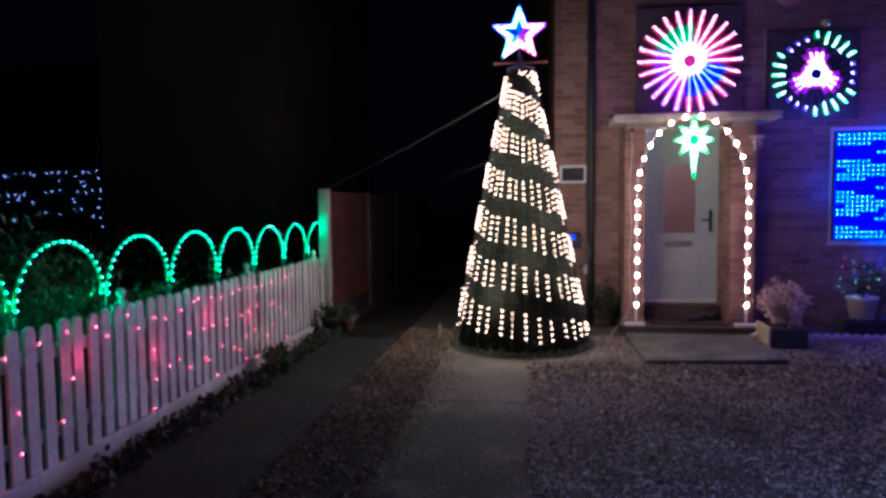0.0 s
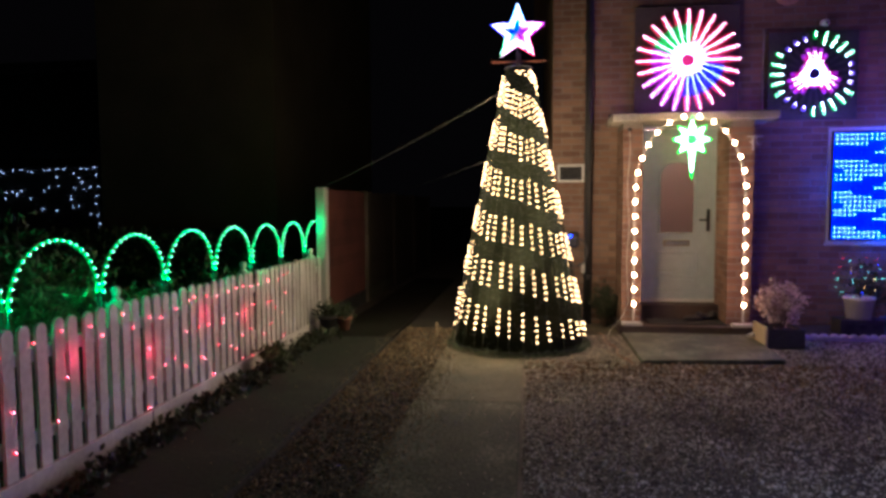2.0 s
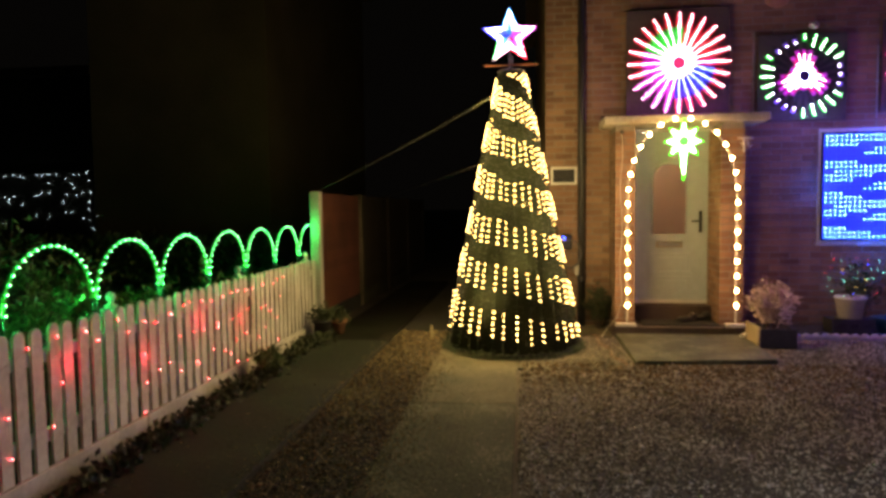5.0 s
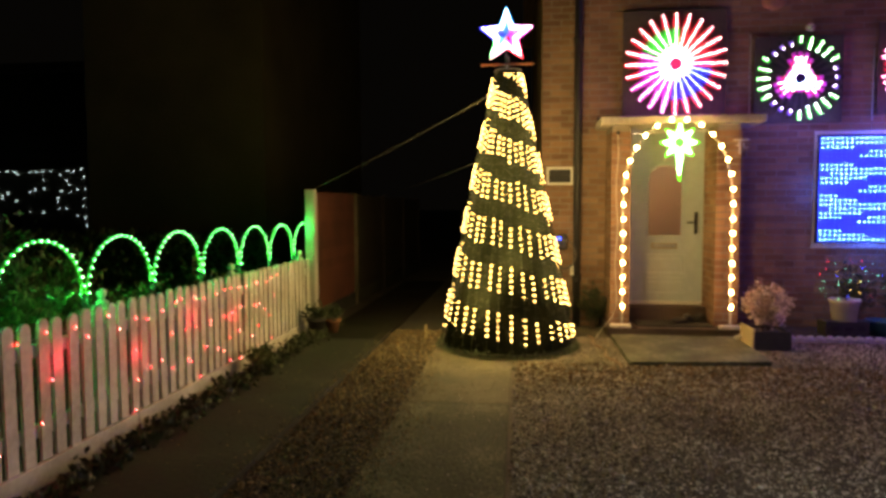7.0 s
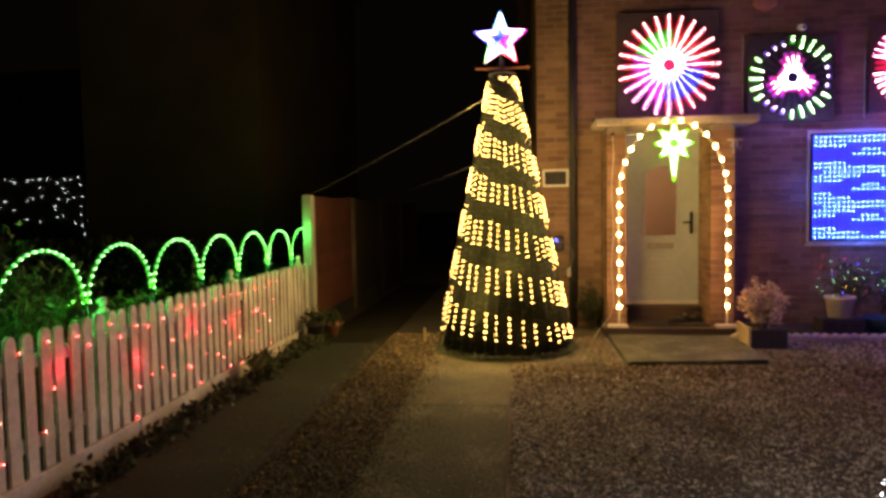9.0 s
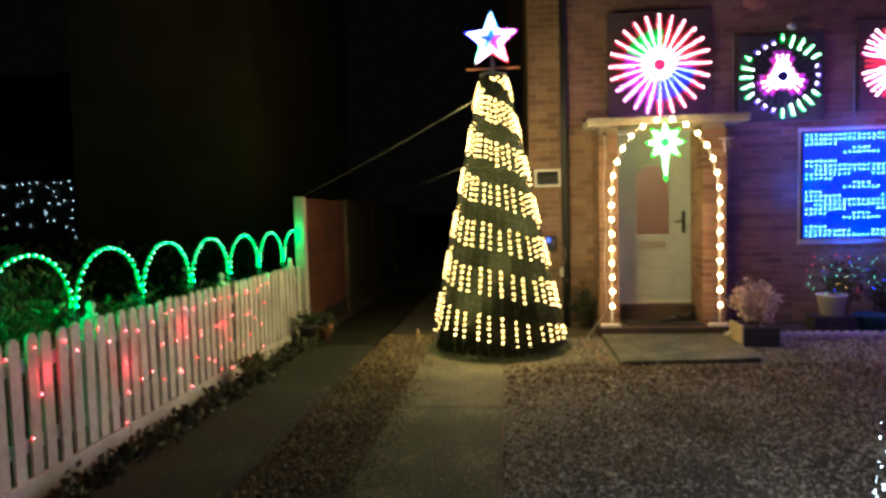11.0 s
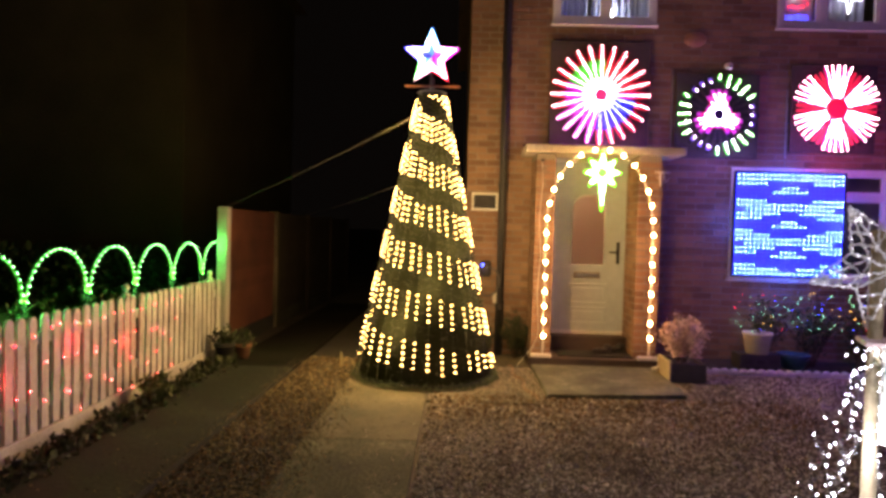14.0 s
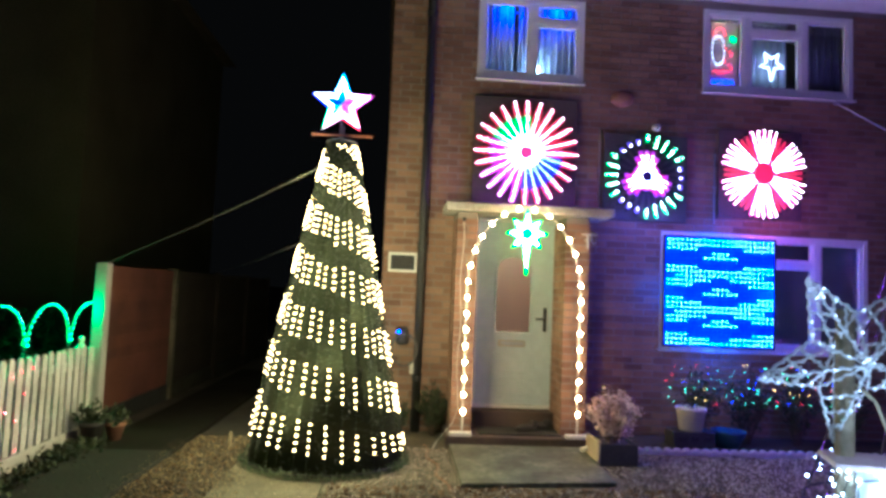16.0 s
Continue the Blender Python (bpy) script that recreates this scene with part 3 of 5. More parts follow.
# blue string of lamps along the head of the first upstairs window
lamp("blue_window_light", "POINT", (1.66, FACE + 0.13, 4.84), (0.01, 0.05, 1.0), 1.7, 0.006)
lamp("blue_window_light", "POINT", (2.24, FACE + 0.13, 4.84), (0.01, 0.05, 1.0), 1.7, 0.006)
string = thing("window_fairy_lights", (1.4, FACE + 0.12, 4.78), "blue fairy lights along the head of the window", "fairy lights")
pts = [(1.42 + 0.07 * k, FACE + 0.13, 4.72 + 0.025 * math.sin(k * 1.7)) for k in range(16)]
part("wire", tube(bmesh.new(), pts, 0.002, 4), M_WIRE, string)
lamps("lamp", pts, 0.006, M_BLUE, string)
ornament = thing("globe_lamp", (1.99, FACE + 0.12, 3.985), "small glowing white globe lamp on the window board", "lamp")
part("globe", ball(bmesh.new(), (1.99, FACE + 0.13, 4.085), 0.062), M_COOL, ornament, "", True)
part("foot", cone(bmesh.new(), (1.99, FACE + 0.13, 3.985), (1.99, FACE + 0.13, 4.03), 0.03, 0.02), M_GREY, ornament)
board1 = setting("window_board", boxes((1.36, FACE + 0.078, 3.955, 2.5, FACE + 0.26, 3.983), (3.96, FACE + 0.078, 3.955, 5.68, FACE + 0.26, 3.983)), M_UPVC, "white inner window board", "trim")
red_orn = thing("red_ornament", (2.33, FACE + 0.13, 3.983), "small dark red ornament on the window board", "ornament")
part("body", ball(bmesh.new(), (2.33, FACE + 0.14, 4.02), 0.04, 2, (1, 0.7, 0.95)), surface("dark_red_gloss", (0.3, 0.02, 0.02), (0.45, 0.04, 0.04), 0.3), red_orn, "", True)

# lit rope-light ornament in the first light of the second window
orn = thing("rope_light_ornament", (4.2, FACE + 0.1, 3.99), "rope-light window ornament of red, white, green and blue outlines", "ornament")
part("backing", boxes((4.01, FACE + 0.14, 3.99, 4.4, FACE + 0.145, 4.8)), surface("parchment_backing", (0.5, 0.42, 0.3), (0.62, 0.54, 0.4), 0.9), orn)
ring = [(4.15 + 0.075 * math.cos(a), FACE + 0.11, 4.45 + 0.17 * math.sin(a)) for a in np.linspace(0, math.tau, 18)[:-1]]
lamps("lamp", ring, 0.008, M_ORNWHITE, orn)
lamps("lamp", [(4.17 + 0.06 * math.cos(a), FACE + 0.11, 4.66 + 0.06 * math.sin(a)) for a in np.linspace(-0.4, 3.6, 14)] + [(4.27 + 0.05 * math.sin(k), FACE + 0.11, 4.2 + k * 0.028) for k in range(12)] + [(4.1 + 0.02 * k, FACE + 0.11, 4.2 + 0.01 * math.sin(k)) for k in range(9)], 0.0075, M_ORNRED, orn)
lamps("lamp", [(4.3 + 0.022 * (k % 4), FACE + 0.11, 4.58 + 0.022 * (k // 4)) for k in range(11)], 0.006, M_GREEN, orn)
lamps("lamp", [(4.08 + 0.024 * (k % 11), FACE + 0.11, 4.04 + 0.026 * (k // 11)) for k in range(33) if k % 5], 0.006, M_BLUE, orn)
lamp("ornament_lamp", "POINT", (4.2, FACE + 0.12, 4.87), (1.0, 0.75, 0.45), 0.3, 0.01)


def star_outline(cx, cz, ro, ri, n=5, turn=math.pi / 2, long_down=1.0, long_up=1.0):
    out = []
    for i in range(2 * n):
        a = turn + i * math.pi / n
        r = ro if i % 2 == 0 else ri
        if i % 2 == 0 and abs(math.sin(a) + 1) < 1e-3:
            r *= long_down
        if i == 0:
            r *= long_up
        out.append((cx + r * math.cos(a), cz + r * math.sin(a)))
    return out


def along(outline, step, closed=True):
    """Points at even steps along an outline."""
    pts = [Vector(p) for p in outline] + ([Vector(outline[0])] if closed else [])
    out = []
    for a, b in zip(pts, pts[1:]):
        k = max(1, round((b - a).length / step))
        out += [tuple(a.lerp(b, i / k)) for i in range(k)]
    return out


wstar = thing("window_star", (4.825, FACE + 0.2, 4.145), "white lit five-point star hanging in the window", "star light")
so = star_outline(4.825, 4.355, 0.15, 0.063, 5, -math.pi / 2, 1.4)
part("frame", tube(bmesh.new(), [(x, FACE + 0.16, z) for x, z in so], 0.008, 6, True), M_STARWHITE, wstar)
part("hanger", tube(bmesh.new(), [(4.825, FACE + 0.16, 4.418), (4.825, FACE + 0.16, 4.62)], 0.002, 4), M_CORD, wstar)

# ---- porch ----
for k, (x0, x1) in enumerate(((1.125, 1.345), (2.255, 2.51))):
    pier = setting("pier_%d" % (k + 1), boxes((x0 + 0.008, 9.508, 0.1, x1 - 0.008, FACE + 0.006, 2.33)), M_MORTAR, "slim brick porch pier beside the door", "pier")
    ORIGIN[pier.name] = Vector((0, 0, 0))
PIERS = [(o, x) for o, x in zip([o for o in scene.objects if o.name.startswith("pier_")], ((1.125, 1.345), (2.255, 2.51)))]
can = thing("porch_canopy", (1.87, FACE, 2.33), "thin white flat porch canopy over the door", "canopy")
part("slab", boxes((1.0, 9.42, 2.34, 2.745, FACE - 0.004, 2.425), bevel=0.014), M_CANOPY, can, "white weathered roof slab")
part("flashing", boxes((1.02, FACE - 0.012, 2.427, 2.72, FACE - 0.003, 2.5)), M_PIPE, can)
setting("porch_step", boxes((1.08, 9.31, -0.03, 2.56, FACE + 0.2, 0.1), bevel=0.008), M_STEP, "dark red-brown porch step", "step")
setting("door_step", boxes((1.347, 9.8, 0.1, 2.253, FACE - 0.004, 0.27), bevel=0.008), M_STEP, "dark inner door step", "step")
mat = thing("door_mat", (1.8, 9.6, 0.1), "black rubber doormat before the door", "doormat")
part("pad", boxes((1.42, 9.42, 0.1, 2.25, 9.77, 0.115), bevel=0.004), M_MAT, mat)
shoe = thing("shoe", (2.1, 9.68, 0.115), "dark shoe standing on the doormat", "shoe", "shoes on the mat")
bm = bmesh.new()
ball(bm, (2.08, 9.7, 0.15), 0.1, 2, (1.3, 0.5, 0.38)), ball(bm, (2.17, 9.7, 0.175), 0.06, 2, (0.9, 0.7, 0.8))
part("upper", bm, M_BLACK, shoe, "", True)
part("sole", boxes((1.96, 9.66, 0.115, 2.22, 9.74, 0.129), bevel=0.004), M_MAT, shoe)
shoe2 = copy_thing(shoe, pose(1.95, 9.58, 0.115, 0, 0, 25))

door = thing("door_1", (1.84, FACE + 0.03, 0.2), "pale grey-blue panelled front door with an arched glass light", "door", "", "structure")
L, R, B, T = 1.425, 2.265, 0.31, 2.3
part("door_frame", boxes((1.347, FACE + 0.0, 0.27, 1.42, FACE + 0.09, 2.42), (2.27, FACE + 0.0, 0.27, 2.345, FACE + 0.09, 2.42), (1.42, FACE + 0.0, 2.305, 2.27, FACE + 0.09, 2.42), (1.42, FACE + 0.0, 0.27, 2.27, FACE + 0.09, 0.305), bevel=0.006), M_UPVC, door)
ya, yb = FACE + 0.028, FACE + 0.072
GX0, GX1, GZ0, GZ1 = 1.625, 2.02, 1.09, 1.93
bm = boxes((L, ya, B, R, yb, GZ0), (L, ya, GZ0, GX0, yb, T), (GX1, ya, GZ0, R, yb, T))
n = 14
arch_z = lambda x: GZ1 - 0.16 + 0.16 * math.sqrt(max(0, 1 - ((x - (GX0 + GX1) / 2) / ((GX1 - GX0) / 2)) ** 2))
for i in range(n):
    xa, xb = GX0 + (GX1 - GX0) * i / n, GX0 + (GX1 - GX0) * (i + 1) / n
    plate(bm, [(xa, arch_z(xa)), (xb, arch_z(xb)), (xb, T), (xa, T)], ya, yb)
leaf = part("leaf", bm, M_DOOR, door)
edge = [(GX0, ya - 0.004, GZ0), (GX0, ya - 0.004, arch_z(GX0))] + [(x, ya - 0.004, arch_z(x)) for x in np.linspace(GX0, GX1, 15)[1:-1]] + [(GX1, ya - 0.004, arch_z(GX1)), (GX1, ya - 0.004, GZ0)]
part("bead", tube(bmesh.new(), edge, 0.013, 6, True), M_DOOR, door)
part("glass", boxes((GX0 + 0.002, FACE + 0.045, GZ0 + 0.002, GX1 - 0.002, FACE + 0.055, GZ1 - 0.003)), M_DOORGLASS, door).visible_shadow = False
for z0, z1 in ((0.4, 0.58), (0.64, 0.86)):
    fr = [(1.6, ya - 0.002, z0), (2.06, ya - 0.002, z0), (2.06, ya - 0.002, z1), (1.6, ya - 0.002, z1)]
    part("moulding", tube(bmesh.new(), fr, 0.012, 6, True), M_DOOR, door)
    part("panel", boxes((1.64, ya - 0.01, z0 + 0.04, 2.02, ya + 0.004, z1 - 0.04), bevel=0.006), M_DOOR, door)
lb = part("letterbox", boxes((1.67, ya - 0.014, 0.935, 1.97, ya, 1.005), bevel=0.005), M_BRASS, door, "worn brass letterbox")
part("flap", boxes((1.69, ya - 0.019, 0.952, 1.95, ya - 0.0145, 0.99), bevel=0.002), M_STEEL, lb)
hd = part("handle_plate", boxes((2.16, ya - 0.012, 1.11, 2.2, ya, 1.37), bevel=0.005), M_BLACK, door, "black handle plate")
part("handle", boxes((2.07, ya - 0.05, 1.235, 2.19, ya - 0.034, 1.257), (2.172, ya - 0.04, 1.235, 2.19, ya - 0.011, 1.257), bevel=0.004), M_BLACK, hd)
setting("hall", boxes((1.1, 12.2, 0.0, 2.7, 12.25, 2.5), (1.1, FACE + 0.262, 0.0, 1.15, 12.2, 2.5), (2.65, FACE + 0.262, 0.0, 2.7, 12.2, 2.5), (1.1, FACE + 0.262, 2.5, 2.7, 12.25, 2.54), (1.1, FACE + 0.262, -0.02, 2.7, 12.25, 0.0)), M_HALL, "warm plain hall behind the front door", "wall")
lamp("hall_lamp", "POINT", (1.7, 11.2, 2.3), (1.0, 0.7, 0.46), 8.0, 0.08)

# ---- doorway light arch ----
AY = 9.36
path = [(1.238, z) for z in np.linspace(0.12, 1.5, 30)]
path += [(1.812 - 0.574 * math.cos(a), 1.5 + 0.872 * math.sin(a) ** 0.92) for a in np.linspace(0, math.pi, 41)[1:-1]]
path += [(2.387, z) for z in np.linspace(1.5, 0.12, 30)]
arch = thing("light_arch", (1.81, AY, 0.1), "freestanding doorway arch strung with warm globe lamps", "light arch")
part("frame", tube(bmesh.new(), [(x, AY, z) for x, z in path], 0.008, 8), M_CORD, arch, "thin white tube", True)
for x in (1.225, 2.39):
    part("foot", boxes((x - 0.11, AY - 0.04, 0.1, x + 0.11, AY + 0.05, 0.135), bevel=0.008), M_CORD, arch)
dense = along([(x, z) for x, z in path], 0.004, False)
run = [0.0]
for p, q in zip(dense, dense[1:]):
    run.append(run[-1] + math.dist(p, q))
ZL = []
count = 30
first, last = 0.22, run[-1] - 0.22
for k in range(count):
    s = first + (last - first) * k / (count - 1)
    i = min(range(len(run)), key=lambda j: abs(run[j] - s))
    x, z = dense[i]
    b = part("bulb", ball(bmesh.new(), (x, AY - 0.035, z), 0.0205, 2, (1, 1, 1.08)), M_GLOBE, arch, "", True)
    part("socket", cone(bmesh.new(), (x, AY - 0.006, z), (x, AY - 0.02, z), 0.014, 0.012, 8), M_CORD, arch)
wind = [(x + 0.012 * math.sin(i * 0.5), AY - 0.012, z) for i, (x, z) in enumerate(dense[::12])]
part("cable", tube(bmesh.new(), wind, 0.0035, 4), M_CORD, arch)
cord = thing("power_cord", (1.16, 9.49, 0.1), "thin white power cord down the porch pier", "cable")
part("cord", tube(bmesh.new(), [(1.19 + 0.012 * math.sin(k * 0.9), 9.495, 2.25 - k * 0.12) for k in range(17)] + [(1.15, 9.45, 0.2), (1.0, 9.4, 0.03), (0.95, 9.2, 0.012)], 0.004, 5), M_CORD, cord)
part("clip", boxes((1.175, 9.485, 2.235, 1.215, 9.505, 2.275), bevel=0.004), M_BLACK, cord)
brk = thing("wall_bracket", (2.47, 9.5, 2.02), "small white T-shaped bracket on the porch pier", "bracket")
part("arm", boxes((2.4, 9.4, 2.14, 2.56, 9.42, 2.158), bevel=0.003), M_CORD, brk)
part("stem", boxes((2.455, 9.4, 2.0, 2.473, 9.418, 2.14), (2.455, 9.418, 2.09, 2.473, 9.506, 2.105), bevel=0.003), M_CORD, brk)
part("hook", tube(bmesh.new(), [(2.5, 9.405, 2.14), (2.505, 9.405, 2.07), (2.53, 9.405, 2.05), (2.55, 9.405, 2.08)], 0.005, 5), M_CORD, brk)

beth = thing("hanging_star", (1.815, 9.3, 1.78), "eight-point hanging star lit green and white over the door", "star light")
BY = 9.31
# Emissive backing added to imitate the green glow round the lamps.
part("backing", plate(bmesh.new(), star_outline(1.815, 2.12, 0.214, 0.11, 8, math.pi / 2, 1.95, 1.2), BY + 0.006, BY + 0.012), H_STAR, beth, "green star plate standing for the lamps' soft glow")
lamps("lamp", [(x, BY, z) for x, z in along(star_outline(1.815, 2.12, 0.2, 0.1, 8, math.pi / 2, 2.05, 1.2), 0.024)], 0.009, M_STARGREEN, beth)
for ro, ri, down in ((0.165, 0.082, 2.05), (0.125, 0.062, 2.0)):
    lamps("lamp", [(x, BY, z) for x, z in along(star_outline(1.815, 2.12, ro, ri, 8, math.pi / 2, down, 1.15), 0.022)], 0.0105, M_STARCORE, beth)
part("hanger", tube(bmesh.new(), [(1.815, BY + 0.01, 2.36), (1.815, AY - 0.005, 2.38)], 0.002, 4), M_WIRE, beth)

# ---- light wheels, boards, panel ----


def wheel(name, cx, cz, r0, r1, spokes, led, step, colour, label, hub, hub_label, halo=0.06, y=9.885):
    """A wheel of lamp-studded spokes; colour(angle, u) gives the lamp's rim, its core and the spoke plate's glow, which
    stands for bloom.
    """
    w = thing(name, (cx, y, cz - r1), label, "light display", "sunburst lights on the wall")
    part("hub", cone(bmesh.new(), (cx, y + 0.004, cz), (cx, y - 0.022, cz), r0 * 0.85, r0 * 0.8, 20), hub, w, hub_label)
    for k in range(4):
        a = math.pi / 4 + k * math.pi / 2
        part("standoff", cone(bmesh.new(), (cx + r1 * 0.7 * math.cos(a), y + 0.007, cz + r1 * 0.7 * math.sin(a)), (cx + r1 * 0.7 * math.cos(a), 9.946, cz + r1 * 0.7 * math.sin(a)), 0.008, 0.008, 8), M_BLACK, w)
    n = int(round((r1 - r0) / step)) + 1
    for k in range(spokes):
        a = math.pi / 2 + math.tau * k / spokes
        d, s = Vector((math.cos(a), 0, math.sin(a))), Vector((-math.sin(a), 0, math.cos(a)))
        o = Vector((cx, y, cz))
        bm, smats, cuts = bmesh.new(), [M_BLACK], 9
        for i in range(cuts):
            ra, rb = r0 * 0.9 + (r1 + 0.015 - r0 * 0.9) * i / cuts, r0 * 0.9 + (r1 + 0.015 - r0 * 0.9) * (i + 1) / cuts
            wa, wb = [min(0.47 * math.tau * r / spokes * min(1.0, 1.75 - 1.4 * (r - r0) / (r1 - r0)), halo) for r in (ra, rb)]
            q = [o + d * ra + s * wa, o + d * rb + s * wb, o + d * rb - s * wb, o + d * ra - s * wa]
            before = len(bm.faces)
            plate(bm, [(p.x, p.z) for p in q], y + 0.002, y + 0.008)
            m = colour(a % math.tau, (i + 0.5) / cuts)[2]
            if m:
                if m not in smats:
                    smats.append(m)
                bm.faces.ensure_lookup_table()
                for f in bm.faces[before:]:
                    f.material_index = smats.index(m)
        spoke = part("spoke", bm, smats, w)
        for i in range(n):
            rim, core, _ = colour(a % math.tau, i / (n - 1))
            if rim:
                ob = new("lamp", cored_lamp(led, rim, core))
                ob.parent = spoke
                ob.location = o + d * (r0 + i * (r1 - r0) / (n - 1)) - Vector((0, 0.006, 0)) - ORIGIN[w.name]
    return w


def cored_lamp(r, rim, core):
    """A coloured lamp with a hot core towards the viewer."""
    key = (r, rim.name, core.name if core else "")
    if key not in LAMP_MESH:
        v, f = ICO_V * r, ICO_F
        if core:
            v, f = np.concatenate([v, ICO_V * 0.72 * r - (0, 0.5 * r, 0)]), np.concatenate([f, f + len(ICO_V)])
        me = bpy.data.meshes.new("lamp")
        me.from_pydata(v.tolist(), [], f.tolist())
        me.polygons.foreach_set("use_smooth", [True] * len(f))
        me.polygons.foreach_set("material_index", [int(i >= len(ICO_F)) for i in range(len(f))])
        me.materials.append(rim)
        if core:
            me.materials.append(core)
        LAMP_MESH[key] = me
    return LAMP_MESH[key]


def tint_a(a, u):
    d = math.degrees(a)
    if u < (0.16 if 262 < d < 348 else 0.26):
        return R_WHITE, M_CORE, H_WHITE
    if u < 0.72:
        if 84 < d < 160:
            return R_GREEN, M_CORE, H_GREEN
        if 262 < d < 348:
            return R_BLUE, M_COREB, H_BLUE
        if 12 < d <= 84:
            return R_ORANGE, M_CORE, H_ROSE
        return (R_MAGENTA, M_CORE, H_MAGENTA) if 160 <= d <= 262 else (R_PINK, M_CORE, H_PINK)
    if 205 < d < 262:
        return R_PINK, M_CORE, H_MAGENTA
    return R_ROSE, M_CORE, H_ROSE


def tint_b(a, u):
    lobe, wing = math.cos(1.5 * (a - math.pi / 2)) ** 2, math.cos(1.5 * (a - math.pi / 3)) ** 2
    if u > 0.6:
        if wing > 0.42:
            return (R_GREEN, M_CORE if u < 0.93 else M_COREG, H_GREEN) if u > 0.98 - 0.36 * wing else (None, None, None)
        return (R_VIOLET, M_CORE, H_VIOLET) if abs(u - 0.84) < 0.06 else (None, None, None)
    if u < 0.13 + 0.32 * lobe:
        return R_CYAN if u < 0.2 else R_PINK, M_CORE, H_PINK
    return None, None, (H_MAGENTA if u < 0.22 + 0.34 * lobe else None)


def tint_c(a, u):
    petal = math.cos(3 * (a - 0.52)) ** 2
    if petal > 0.12:
        return R_PINK, M_CORE, H_PINK
    return None, None, (H_ROSE if u < 0.9 else None)


for n, x0, x1, z0, z1 in (("a", 1.3, 2.46, 2.44, 3.7), ("b", 2.77, 3.73, 2.38, 3.36), ("c", 4.09, 5.07, 2.47, 3.48)):
    bd = thing("backing_board", ((x0 + x1) / 2, 9.95, z0), "dark plywood board behind a sunburst light", "board", "boards behind the sunburst lights")
    part("sheet", boxes((x0, 9.945, z0, x1, 9.958, z1), bevel=0.003), M_BOARD, bd)
    for z in (z0 + 0.12, z1 - 0.12):
        part("batten", boxes((x0 + 0.03, 9.96, z - 0.02, x1 - 0.03, 9.999, z + 0.02)), M_TIMBER, bd)
wheel("sunburst_light", 1.885, 3.07, 0.085, 0.56, 24, 0.0105, 0.038, tint_a, "large round sunburst of red, pink and rainbow lit spokes", H_HUB, "hub given a pink glow for the lamps' bloom")
wheel("sunburst_light", 3.245, 2.875, 0.075, 0.455, 24, 0.0125, 0.038, tint_b, "round light display with green rim and pink trefoil", M_DARKHUB, "dark violet hub", 0.022)
wheel("sunburst_light", 4.585, 2.975, 0.14, 0.485, 42, 0.0115, 0.0345, tint_c, "round light display of white and pink petals", H_ROSE, "glowing rose hub")
for x, z0, z1 in ((2.74, 2.43, 3.4), (4.07, 2.4, 3.2)):
    cd = thing("conduit", (x, 9.985, z0), "thin grey vertical conduit clipped to the wall", "conduit", "conduits on the wall")
    part("tube", tube(bmesh.new(), [(x, 9.988, z0), (x, 9.988, z1)], 0.008, 8), M_GREY, cd)
    part("clip", boxes((x - 0.016, 9.978, (z0 + z1) / 2, x + 0.016, 9.999, (z0 + z1) / 2 + 0.015)), M_GREY, cd)

for x, z, c, p in ((1.885, 3.07, (0.75, 0.15, 0.8), 3.0), (3.245, 2.875, (0.25, 0.18, 1.0), 4.0), (4.585, 2.975, (0.9, 0.12, 0.6), 3.0)):
    lamp("sunburst_lamp", "POINT", (x, 9.6, z - 0.42), c, p, 0.006)
# Unseen lamps added to wash wall and gravel with the panel's blue.
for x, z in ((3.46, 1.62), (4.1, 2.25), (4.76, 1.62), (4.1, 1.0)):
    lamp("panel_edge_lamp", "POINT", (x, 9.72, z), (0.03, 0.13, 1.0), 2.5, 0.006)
PX0, PX1, PZ0, PZ1, PY = 3.515, 4.705, 1.053, 2.195, 9.9
panel = thing("led_panel", ((PX0 + PX1) / 2, PY, PZ0), "square LED matrix panel showing cyan and blue bands", "LED panel")
part("board", boxes((PX0 - 0.03, PY + 0.012, PZ0 - 0.03, PX1 + 0.03, PY + 0.03, PZ1 + 0.03), bevel=0.004), M_BOARD, panel)
part("rim", boxes((PX0 - 0.045, PY, PZ0 - 0.045, PX0 - 0.031, PY + 0.034, PZ1 + 0.045), (PX1 + 0.031, PY, PZ0 - 0.045, PX1 + 0.045, PY + 0.034, PZ1 + 0.045), (PX0 - 0.031, PY, PZ1 + 0.031, PX1 + 0.031, PY + 0.034, PZ1 + 0.045), (PX0 - 0.031, PY, PZ0 - 0.045, PX1 + 0.031, PY + 0.034, PZ0 - 0.031)), M_BLACK, panel)
# Added emissive sheet standing in for the blue glow between the LEDs.
part("diffuser", boxes((PX0 - 0.025, PY + 0.009, PZ0 - 0.025, PX1 + 0.025, PY + 0.0115, PZ1 + 0.025)), glow("blue_panel_glow", (0.0, 0.012, 1.0), 0.45), panel, "glowing blue panel face")
for x in (PX0 + 0.1, PX1 - 0.1):
    part("hanger", boxes((x - 0.02, PY + 0.031, PZ1 - 0.2, x + 0.02, FACE - 0.007, PZ1 + 0.03)), M_GREY, panel)
NX, NZ = 24, 24
cs, wh = [], []
LENS = (0.175, 0.51, 0.845)
